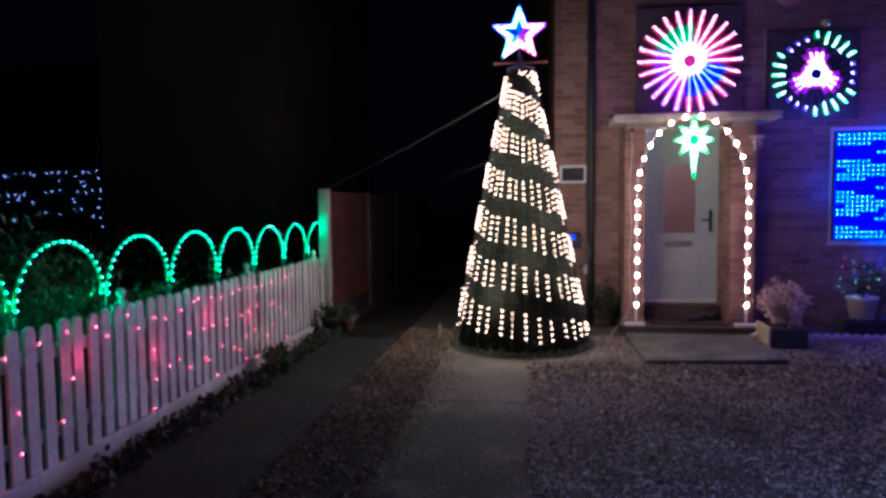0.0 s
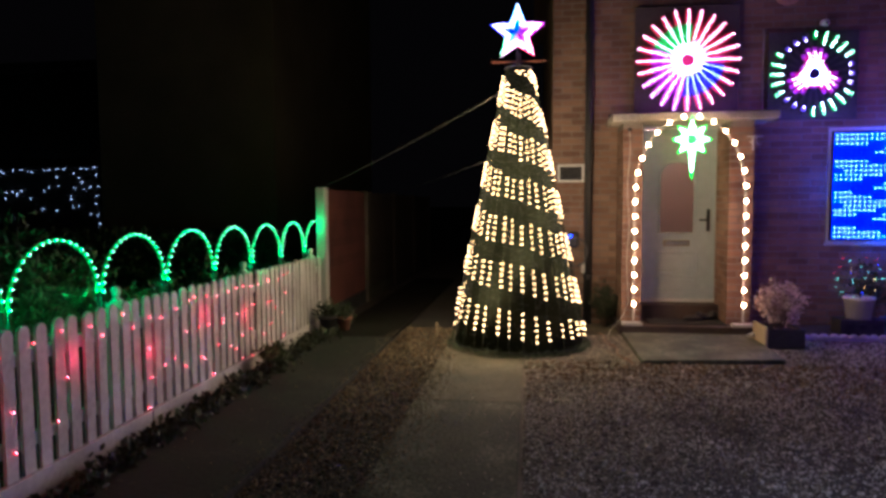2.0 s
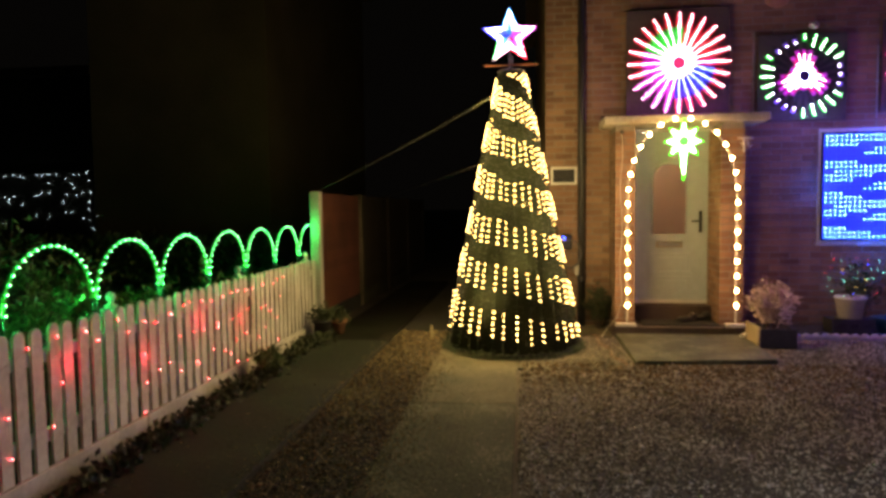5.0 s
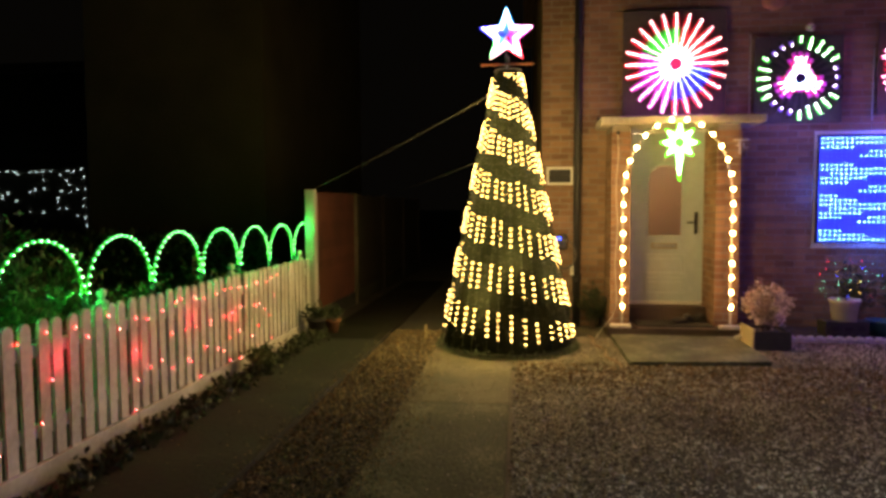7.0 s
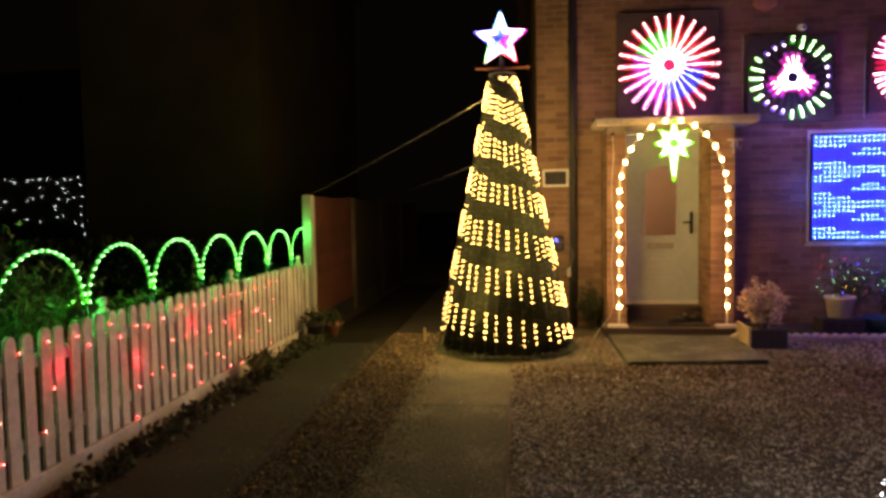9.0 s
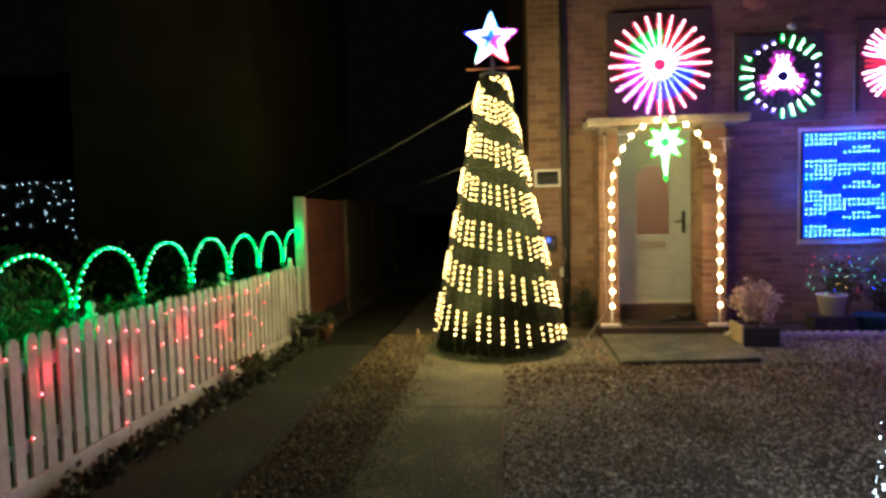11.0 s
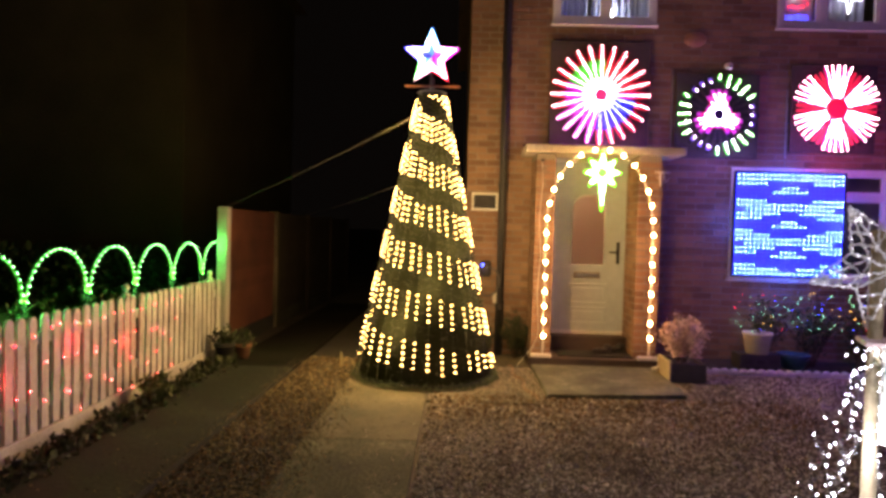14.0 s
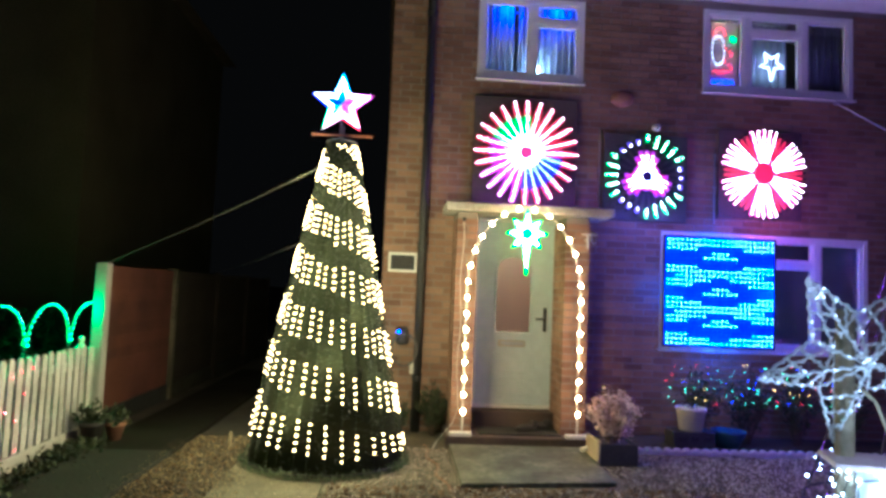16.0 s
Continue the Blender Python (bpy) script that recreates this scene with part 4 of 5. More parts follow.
for r in range(NZ):
    v = r / (NZ - 1)
    for c in range(NX):
        u = (c / (NX - 1)) * 2 - 1
        vc = min(LENS, key=lambda e: abs(v - e))
        off = (v - vc) * (NZ - 1)
        m = 0
        if abs(v - vc) < 0.045 + 0.088 * max(0.0, 1 - abs(u) / 0.72) ** 0.8:
            m = 1
            if abs(off) < 0.52 and abs(u) < 0.32 or -1.52 < off < -0.48 and abs(u) < 0.14:
                m = 2
        if abs(u) > 0.87 and min(abs(v - e) for e in (0.342, 0.678)) < 0.024:
            m = 1
        cs.append((PX0 + (PX1 - PX0) * c / (NX - 1), PY + 0.004, PZ1 - (PZ1 - PZ0) * v))
        wh.append(m)
many("led_matrix", cs, np.array([0.0145, 0.006, 0.0145])[wh], [M_AQUA, M_DEEP, M_AQUA], panel, "", wh)["kind"] = "stuff"
many("led_core_matrix", [(x, y - 0.012, z) for (x, y, z), m in zip(cs, wh) if m != 1], 0.0062, M_AQUACORE, panel, "white lamp cores")["kind"] = "stuff"

# ---- tree ----
TX, TY, TH, R0, R1 = -0.012, 8.7, 2.80, 0.68, 0.128
STRIPS, ZB = 32, 0.12
tree = thing("light_tree", (TX, TY, 0.0), "tall cone tree of LED strips lit in warm white spiral bands", "light tree")
rad = lambda z: R0 + (R1 - R0) * (z - ZB) / (TH - ZB)
for z, t in ((0.05, 0.006), (TH, 0.012)):
    part("hoop", tube(bmesh.new(), [(TX + rad(z) * math.cos(a), TY + rad(z) * math.sin(a), z) for a in np.linspace(0, math.tau, 41)[:-1]], t, 6, True), M_BLACK, tree)
part("pole", cone(bmesh.new(), (TX, TY, 0), (TX, TY, 2.95), 0.024, 0.018), M_PIPE, tree)
off = []
for k in range(STRIPS):
    a = math.tau * (k + 0.5 + rng.uniform(-0.14, 0.14)) / STRIPS
    d, s = Vector((math.cos(a), math.sin(a), 0)), Vector((-math.sin(a), math.cos(a), 0))
    bm = bmesh.new()
    lo, hi = Vector((TX, TY, ZB - 0.08)) + d * rad(ZB - 0.08), Vector((TX, TY, TH)) + d * rad(TH)
    q = [bm.verts.new(p + s * w + d * o) for p in (lo, hi) for w, o in ((-0.004, 0), (0.004, 0), (0.004, -0.004), (-0.004, -0.004))]
    for f in ((0, 1, 5, 4), (1, 2, 6, 5), (2, 3, 7, 6), (3, 0, 4, 7), (0, 3, 2, 1), (4, 5, 6, 7)):
        bm.faces.new([q[i] for i in f])
    led = part("led_strip", bm, M_LINER, tree)
    turn = ((a + math.pi / 2) / math.tau) % 1.0
    turn = turn - 1 if turn > 0.5 else turn
    z = ZB + 0.03 + rng.uniform(0, 0.06)
    lit = []
    while z < TH - 0.04:
        ph = ((z - 0.3) / 0.425 + 1.65 * turn) % 1.0
        p = Vector((TX, TY, z)) + d * (rad(z) + 0.008)
        (lit if (ph < 0.3 or ph > 0.7) and abs(turn) < 0.34 else off).append(p)
        z += 0.054
    lamps("lamp", lit, (0.0078, 0.0088, 0.0099)[(k * 7 + k // 3) % 3], M_WARM, led)
many("unlit_lamp", off, 0.006, M_WIRE, tree, "unlit lamps", None, False, 1, "octa")["kind"] = "stuff"
# Inner cone added to block the view of lamps on the far side.
part("liner", lathe(bmesh.new(), TX, TY, [(rad(0.04) - 0.035, 0.02), (rad(TH - 0.02) - 0.03, TH - 0.02)], 40), M_LINER, tree, "added dark green cone hiding the rear lamps", True)
for k in range(17):
    z, q = 0.42 + 2.15 * (k / 16), ((k * 0.382) % 1.0 - 0.5) * 0.62
    a = q * math.tau - math.pi / 2
    lamp("tree_lamp", "POINT", (TX + (rad(z) + 0.2) * math.cos(a), TY + (rad(z) + 0.2) * math.sin(a), z), (1.0, 0.72, 0.26), 4.6, 0.0105)
skirt = []
for _ in range(1800):
    a, z = rng.uniform(0, math.tau), abs(rng.normal(0, 0.03))
    r = rad(z) + rng.normal(0, 0.012)
    skirt.append((TX + r * math.cos(a), TY + r * math.sin(a), z + 0.005))
leaves("garland", skirt, 0.032, M_GARLAND, tree, "dark green garland round the foot", rng, 0.3)
inner = []
for _ in range(5200):
    a, z = rng.uniform(0, math.tau), rng.uniform(0.03, TH - 0.1)
    r = rad(z) - 0.03 + rng.uniform(0, 0.015)
    inner.append((TX + r * math.cos(a), TY + r * math.sin(a), z))
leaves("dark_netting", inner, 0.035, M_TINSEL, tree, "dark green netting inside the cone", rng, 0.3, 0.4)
part("top_bar", boxes((TX - 0.272, TY - 0.03, TH + 0.062, TX + 0.27, TY + 0.03, TH + 0.074), bevel=0.003), M_TIMBER, tree, "thin red-brown wooden bar")
top = thing("tree_star", (TX - 0.015, TY, TH + 0.035), "five-point rainbow LED star on the tree top", "star light")
SZ = 3.15
bm = bmesh.new()
out5, in5 = star_outline(TX - 0.015, SZ, 0.305, 0.13), star_outline(TX - 0.015, SZ, 0.122, 0.052)
# Added glowing plate that paints the coloured halo round the star's lamps.
hm = [H_MAGENTA, H_CYAN, H_BLUE, H_GREEN, H_WHITE, H_ROSE, H_PINK]
bm, ol = bmesh.new(), star_outline(TX - 0.015, SZ, 0.293, 0.13)
for i in range(10):
    (xa, za), (xb, zb) = ol[i], ol[(i + 1) % 10]
    before = len(bm.faces)
    plate(bm, [(TX - 0.015, SZ), (xa, za), (xb, zb)], TY - 0.004, TY + 0.004)
    dd = math.degrees(math.atan2((za + zb) / 2 - SZ, (xa + xb) / 2 - TX + 0.015)) % 360
    bm.faces.ensure_lookup_table()
    for f in bm.faces[before:]:
        f.material_index = next(j for j, lim in enumerate((55, 125, 190, 235, 275, 320, 361)) if dd < lim)
part("diffuser", bm, hm, top, "rainbow plate glowing as the lamps' halo")
part("stem", cone(bmesh.new(), (TX - 0.015, TY + 0.01, TH + 0.03), (TX - 0.015, TY + 0.01, SZ), 0.012, 0.01), M_BLACK, top)
hues = [(55, R_MAGENTA), (125, R_CYAN), (190, R_BLUE), (235, R_GREEN), (275, R_WHITE), (320, R_ROSE), (361, R_PINK)]
cs, wh, mats = [], [], [h[1] for h in hues]
for scale in (1.0, 0.84, 0.68):
    for x, z in along(star_outline(TX - 0.015, SZ, 0.255 * scale, 0.109 * scale), 0.023):
        d = math.degrees(math.atan2(z - SZ, x - TX + 0.015)) % 360
        cs.append((x, TY - 0.012, z))
        wh.append(next(i for i, h in enumerate(hues) if d < h[0]))
lamps("lamp", cs, 0.0125, mats, top, wh)
lamps("lamp_core", [(c[0], c[1] - 0.013, c[2]) for c in cs], 0.0048, M_CORE, top)
lamps("lamp", [(x, TY - 0.012, z) for x, z in along(in5, 0.026)], 0.008, M_BLUE, top)

guys = [((TX - 0.21, TY, 2.55), (-2.28, 9.45, 1.66)), ((TX - 0.31, TY + 0.1, 1.9), (-2.3, 13.4, 1.66))]
for p, q in guys:
    g = thing("guy_rope", q, "thin grey guy rope holding the light tree", "rope", "guy ropes")
    part("rope", tube(bmesh.new(), arc(p, q, 0.02), 0.0035, 5), M_ROPE, g)
    part("knot", ball(bmesh.new(), p, 0.014, 1), M_ROPE, g)
peg = thing("peg", (-0.9, 8.98, 0), "short wooden peg in the gravel", "peg")
part("stake", cone(bmesh.new(), (-0.9, 8.98, -0.03), (-0.9, 8.97, 0.16), 0.012, 0.014, 8), M_POLE, peg)

# ---- wall fittings ----
pipe = thing("drainpipe", (0.79, 9.93, 0), "dark grey round drainpipe down the brick front", "drainpipe")
part("pipe", cone(bmesh.new(), (0.79, 9.94, 0.0), (0.79, 9.94, 4.9), 0.046, 0.046, 16), M_PIPE, pipe, "", True)
for z in (0.6, 2.0, 3.4, 4.6):
    part("clip", boxes((0.735, 9.92, z, 0.845, 9.999, z + 0.03), bevel=0.004), M_PIPE, pipe)
    part("collar", cone(bmesh.new(), (0.79, 9.94, z - 0.06), (0.79, 9.94, z - 0.005), 0.052, 0.052, 16), M_PIPE, pipe)
vent = thing("wall_vent", (0.585, 9.98, 1.7), "white framed wall vent with dark slats", "vent")
part("frame", boxes((0.43, 9.96, 1.7, 0.74, 9.999, 1.725), (0.43, 9.96, 1.885, 0.74, 9.999, 1.91), (0.43, 9.96, 1.725, 0.455, 9.999, 1.885), (0.715, 9.96, 1.725, 0.74, 9.999, 1.885), bevel=0.004), M_UPVC, vent)
part("backing", boxes((0.455, 9.99, 1.725, 0.715, 9.999, 1.885)), M_BLACK, vent)
for k in range(6):
    part("slat", boxes((0.457, 9.966, 1.733 + k * 0.026, 0.713, 9.985, 1.739 + k * 0.026)), M_PIPE, vent)
ev = thing("car_charger", (0.62, 9.9, 0.7), "grey wall car charger with a blue lamp and coiled cable", "charger")
part("body", boxes((0.55, 9.86, 0.92, 0.68, 9.996, 1.11), bevel=0.03), M_BLACK, ev)
part("indicator", ball(bmesh.new(), (0.575, 9.81, 1.065), 0.016, 2), M_BLUE, ev, "blue indicator lamp", True)
part("cable", tube(bmesh.new(), [(0.64 + (0.13 + 0.004 * (k % 5)) * math.cos(k * 0.35), 9.9 - 0.0006 * k, 0.87 + 0.17 * math.sin(k * 0.35)) for k in range(72)], 0.008, 6), M_CABLE, ev, "coiled grey cable")
part("plug", boxes((0.71, 9.86, 0.62, 0.75, 9.92, 0.74), bevel=0.01), M_CORD, ev)
alarm = thing("alarm_box", (2.98, 9.95, 3.7), "weathered orange oval alarm box on the brick", "alarm box")
bm = bmesh.new()
ball(bm, (2.98, 9.99, 3.76), 0.12, 3, (1.1, 0.42, 0.72))
part("cover", bm, M_CREAMBOX, alarm, "", True)
part("base", boxes((2.9, 9.985, 3.7, 3.06, 9.999, 3.82), bevel=0.004), M_GREY, alarm)
sec = thing("security_camera", (3.36, 9.9, 3.4), "small white dome camera on the wall", "camera")
part("mount", cone(bmesh.new(), (3.36, 9.999, 3.46), (3.36, 9.94, 3.46), 0.03, 0.025), M_CORD, sec)
part("dome", ball(bmesh.new(), (3.36, 9.915, 3.44), 0.042, 2), M_CORD, sec, "", True)
part("eye", ball(bmesh.new(), (3.36, 9.88, 3.43), 0.018, 2), M_BLACK, sec, "", True)
cab = thing("overhead_cable", (5.5, 9.98, 3.84), "thin pale cable running off the wall", "cable")
part("cord", tube(bmesh.new(), arc((5.5, 9.975, 3.87), (7.25, 9.75, 2.98), 0.03), 0.009, 5), M_CORD, cab)
part("hook", boxes((5.48, 9.965, 3.85, 5.52, 9.999, 3.89)), M_GREY, cab)

# ---- picket fence ----
FX = -2.34
fence = thing("picket_fence", (FX, 6.0, 0), "white painted picket fence with rounded tops", "fence")
bm = bmesh.new()
prof = [(-0.037, 0.118), (0.037, 0.118), (0.037, 0.815)] + [(0.037 * math.cos(a), 0.815 + 0.04 * math.sin(a)) for a in np.linspace(0, math.pi, 9)[1:-1]] + [(-0.037, 0.815)]
va = [bm.verts.new((0.009, y, z)) for y, z in prof]
vb = [bm.verts.new((-0.009, y, z)) for y, z in prof]
bm.faces.new(va), bm.faces.new(vb[::-1])
for i in range(len(prof)):
    j = (i + 1) % len(prof)
    bm.faces.new((va[i], vb[i], vb[j], va[j]))
bmesh.ops.recalc_face_normals(bm, faces=bm.faces[:])
picket_mesh = bpy.data.meshes.new("picket")
bm.to_mesh(picket_mesh)
bm.free()
picket_mesh.materials.append(M_PAINT)
y, k = 2.4, 0
while y < 9.42:
    ob = new("picket", picket_mesh)
    ob.parent = fence
    ob.matrix_local = Matrix.Translation(Vector((FX + rng.normal(0, 0.002), y, rng.normal(0, 0.004))) - ORIGIN[fence.name]) @ pose(0, 0, 0, rng.normal(0, 0.5), rng.normal(0, 0.4), 0)
    y += 0.115
for z in (0.24, 0.66):
    part("rail", boxes((FX - 0.045, 2.3, z, FX - 0.011, 9.4, z + 0.07), bevel=0.005), M_PAINT, fence)
for k in range(4):
    part("plinth", boxes((FX - 0.012, 2.3 + k * 1.78, -0.02, FX + 0.022, 2.3 + k * 1.78 + 1.772, 0.115), bevel=0.005), M_PAINT, fence)
for k in range(4):
    y = 3.86 + k * 1.82
    po = part("post", boxes((FX - 0.135, y - 0.045, -0.03, FX - 0.046, y + 0.045, 0.84), bevel=0.006), M_PAINT, fence)
    bm = lathe(bmesh.new(), FX - 0.09, y, [(0.036, 0.84), (0.04, 0.855), (0.022, 0.868), (0.016, 0.88), (0.026, 0.894), (0.03, 0.912), (0.025, 0.93), (0.008, 0.94)], 14)
    part("finial", bm, M_PAINT, po, "turned ball finial", True)
red = thing("red_fairy_lights", (FX + 0.02, 5.5, 0.1), "red fairy lights draped over the picket fence", "fairy lights")
cs, y = [], 3.3
wire = []
while y < 8.4:
    drop = rng.choice([0.12, 0.3, 0.46, 0.6])
    zt = 0.74 + rng.normal(0, 0.02)
    wire.append((FX + 0.016, y, zt))
    n = int(drop / 0.17) + 1
    for i in range(n):
        cs.append((FX + 0.022, y + rng.normal(0, 0.035), zt - i * drop / max(n - 1, 1) + rng.normal(0, 0.02)))
    seq = [c for c in cs[-n:]]
    part("drop_wire", tube(bmesh.new(), [(FX + 0.014, y, zt)] + [(c[0] - 0.003, c[1], c[2]) for c in seq], 0.0018, 3), M_CORD, red)
    y += 0.155 + rng.uniform(-0.02, 0.03)
part("wire", tube(bmesh.new(), wire, 0.002, 4), M_CORD, red)
lamps("lamp", cs, 0.0056, M_RED, red)
lamps("lamp_core", [(c[0] + 0.006, c[1] - 0.003, c[2] + 0.002) for c in cs], 0.003, M_CORER, red)

for k in range(6):
    lamp("red_fence_lamp", "POINT", (FX + 0.07, 3.7 + 0.72 * k, 0.62 - 0.12 * (k % 2)), (1.0, 0.02, 0.05), 0.22, 0.009)

# green light arches behind the fence
LX = FX
for k in range(-2, 11):
    mid, half = 4.79 + 0.707 * (k + 0.5), 0.707 / 2 - 0.02
    if k > 6:  # four more along the far side of the drive
        LX, mid = 7.35, 4.6 + 0.8 * (k - 7)
    pts = [(LX - 0.07, mid - half, 0.62), (LX - 0.07, mid - half, 0.93)]
    pts += [(LX - 0.07, mid - half * math.cos(a), 0.93 + 0.325 * math.sin(a)) for a in np.linspace(0, math.pi, 21)[1:-1]]
    pts += [(LX - 0.07, mid + half, 0.93), (LX - 0.07, mid + half, 0.62)]
    h = thing("garden_light_arch", (LX - 0.07, mid, 0.62), "wire garden arch strung with green lamps behind the fence" if k < 7 else "wire garden arch strung with green lamps across the drive", "light arch", "green light arches")
    part("rope_light", tube(bmesh.new(), pts[1:-1], 0.009, 8), glow("green_rope_tube", (0.0, 1.0, 0.05), 0.03) if k == -2 else bpy.data.materials["green_rope_tube"], h, "glowing green rope light", True)
    for leg in ([(pts[0][0], pts[0][1], 0.0 if k > 6 else 0.62)] + pts[1:2], pts[-2:-1] + [(pts[-1][0], pts[-1][1], 0.0 if k > 6 else 0.62)]):
        part("leg", tube(bmesh.new(), leg, 0.007, 6), M_WIRE, h, "", True)
    sp = along([(p[1], p[2]) for p in pts[1:-1]], 0.052, False)
    lamps("lamp", [(LX - 0.06, p[0], p[1]) for p in sp], 0.0074, M_GREEN, h)
    lamps("lamp_core", [(LX - 0.053, p[0], p[1]) for p in sp], 0.0036, M_COREG, h)

for k in range(-1, 8):
    lamp("arch_lamp", "POINT", (FX - 0.1, 4.79 + 0.707 * k - 0.02, 0.92), (0.005, 1.0, 0.14), 0.9, 0.0088)
lamp("arch_lamp", "POINT", (FX - 0.045, 9.28, 1.2), (0.005, 1.0, 0.14), 1.6, 0.0088)

# ---- boundary fence of posts and panels ----
bound = thing("panel_fence", (-2.32, 12.0, 0), "red-brown timber panel fence between concrete posts", "fence")
for k in range(5):
    y = 9.45 + k * 1.98
    # Posts and panels further back are coloured darker to stand for shade.
    part("post", boxes((-2.385, y - 0.06, -0.03, -2.265, y + 0.06, 1.65), bevel=0.012), M_POST if k < 1 else (M_CONC if k < 2 else M_TIMBERSHADE), bound, "square concrete post")
    if k < 4:
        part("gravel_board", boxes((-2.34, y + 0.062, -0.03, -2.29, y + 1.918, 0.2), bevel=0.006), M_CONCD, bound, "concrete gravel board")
        for j in range(12):
            z = 0.202 + j * 0.118
            part("board", boxes((-2.325 + 0.006 * (j % 2), y + 0.062, z, -2.307 + 0.006 * (j % 2), y + 1.918, z + 0.126)), M_TIMBER if k == 0 else M_TIMBERSHADE, bound)
pot = thing("terracotta_pot", (-2.03, 9.12, 0.03), "small terracotta pot at the end of the fence", "pot")
part("bowl", lathe(bmesh.new(), -1.98, 9.12, [(0.055, 0.03), (0.08, 0.15), (0.095, 0.155), (0.095, 0.19), (0.08, 0.19), (0.07, 0.15)], 18), M_TERRA, pot, "", True)
leaves("foliage", np.array([(-1.98, 9.12, 0.2)]) + rng.normal(0, 0.05, (120, 3)), 0.06, M_LEAF, pot, "dark leafy plant", rng)
dark = thing("dark_pot", (-2.12, 9.0, 0.02), "dark round pot beside the fence end", "pot")
part("bowl", lathe(bmesh.new(), -2.13, 8.98, [(0.07, 0.02), (0.1, 0.18), (0.11, 0.18), (0.11, 0.21), (0.09, 0.21)], 18), M_CHARCOAL, dark, "", True)
leaves("foliage", np.array([(-2.13, 8.98, 0.24)]) + rng.normal(0, 0.055, (160, 3)), 0.06, M_LEAF, dark, "dark leafy plant", rng)

# ---- plants ----


def shrub(name, at, radii, n, leaf, mat, label, slim=0.35, group=""):
    x, y, z = at
    s = thing(name, at, label, "shrub", group)
    bm = bmesh.new()
    pts = []
    for _ in range(26):
        a, r, h = rng.uniform(0, math.tau), rng.uniform(0.2, 1.0), rng.uniform(0.6, 1.0)
        tip = Vector((x + radii[0] * r * math.cos(a), y + radii[1] * r * math.sin(a), z + radii[2] * h * (1.15 - 0.4 * r)))
        root = Vector((x + 0.1 * radii[0] * math.cos(a), y + 0.1 * radii[1] * math.sin(a), z - 0.01))
        m = root.lerp(tip, 0.5) + Vector((0, 0, 0.1 * radii[2]))
        tube(bm, [root, m, tip], 0.004, 4)
        for _ in range(n // 26):
            t = rng.uniform(0.25, 1.0)
            p = root.lerp(m, t * 2) if t < 0.5 else m.lerp(tip, t * 2 - 1)
            pts.append(p + Vector(rng.normal(0, 0.14, 3)) * min(radii))
    part("branchwork", bm, M_TWIG, s)["kind"] = "stuff"
    leaves("foliage", pts, leaf, mat, s, "", rng, slim)
    return s


for at, ra, n, lf in (((-2.8, 5.2, -0.03), (0.4, 0.55, 1.42), 3200, 0.075), ((-2.8, 4.2, -0.03), (0.4, 0.5, 1.3), 1500, 0.08), ((-2.75, 6.3, -0.03), (0.35, 0.45, 0.95), 1300, 0.075), ((-2.75, 7.4, -0.03), (0.35, 0.5, 0.95), 1300, 0.075), ((-2.72, 8.5, -0.03), (0.32, 0.5, 0.95), 1300, 0.075), ((-3.7, 6.8, -0.03), (0.5, 0.8, 1.15), 900, 0.09)):
    shrub("garden_shrub", at, ra, n, lf, M_GRASSY, "loose leafy shrub behind the picket fence lit green", 0.13, "shrubs behind the fence")
pts = []
y = 3.0
while y < 9.3:
    w = rng.uniform(0.05, 0.13)
    c = np.array((-2.115 + rng.normal(0, 0.025), y, 0.01))
    k = int(rng.uniform(30, 90))
    p = rng.normal(0, 1, (k, 3)) * (w * 0.6, w, w * 0.3)
    p[:, 2] = np.abs(p[:, 2])
    pts.append(c + p)
    y += rng.uniform(0.06, 0.16)
tagged(leaves("border_plants", np.concatenate(pts), 0.055, M_LEAF, None, "", rng, 0.6), "low leafy border plants along the fence foot", "plants", "", "stuff")
shrub("border_clump", (-2.12, 7.35, 0.0), (0.13, 0.2, 0.24), 520, 0.05, M_GRASSY, "taller pale green clump at the fence foot", 0.5)
shrub("wall_weed", (0.97, 9.78, 0.0), (0.2, 0.14, 0.5), 900, 0.06, M_LEAF, "dark leafy shrub at the foot of the brick wall", 0.3)
shrub("wall_weed", (0.62, 9.8, 0.0), (0.16, 0.12, 0.34), 300, 0.06, M_LEAF, "dark leafy shrub at the foot of the brick wall", 0.3)

box_planter = thing("planter", (2.6, 8.9, 0), "charcoal trough planter with pink dried heather", "planter")
part("trough", boxes((2.44, 8.74, 0.0, 2.79, 8.758, 0.19), (2.772, 8.758, 0.0, 2.79, 9.1, 0.19), (2.44, 9.1, 0.0, 2.79, 9.118, 0.19), (2.458, 8.758, 0.0, 2.772, 9.1, 0.02), bevel=0.004), M_CHARCOAL, box_planter)
part("side_board", boxes((2.418, 8.735, 0.0, 2.439, 9.12, 0.215), bevel=0.003), M_PLANK, box_planter, "pale plank end board")
part("soil", boxes((2.46, 8.76, 0.02, 2.77, 9.098, 0.165)), M_SOIL, box_planter)
heather = shrub("heather", (2.6, 8.93, 0.165), (0.29, 0.22, 0.47), 1700, 0.036, M_HEATHER, "bushy dried pink heather growing in the planter", 0.7)
shrub("heather", (2.82, 9.35, 0.0), (0.16, 0.16, 0.34), 420, 0.035, M_HEATHER, "smaller dried pink plant beside the planter", 0.6)
for k in range(3):
    st = thing("white_stone", (2.36 + 0.05 * k, 8.98 + 0.06 * k, 0.055), "small white stone beside the planter", "stone", "white stones")
    part("stone", ball(bmesh.new(), (2.36 + 0.05 * k, 9.02 + 0.06 * k, 0.075), 0.028, 2, (1.1, 0.9, 0.8)), M_CORD, st, "", True)

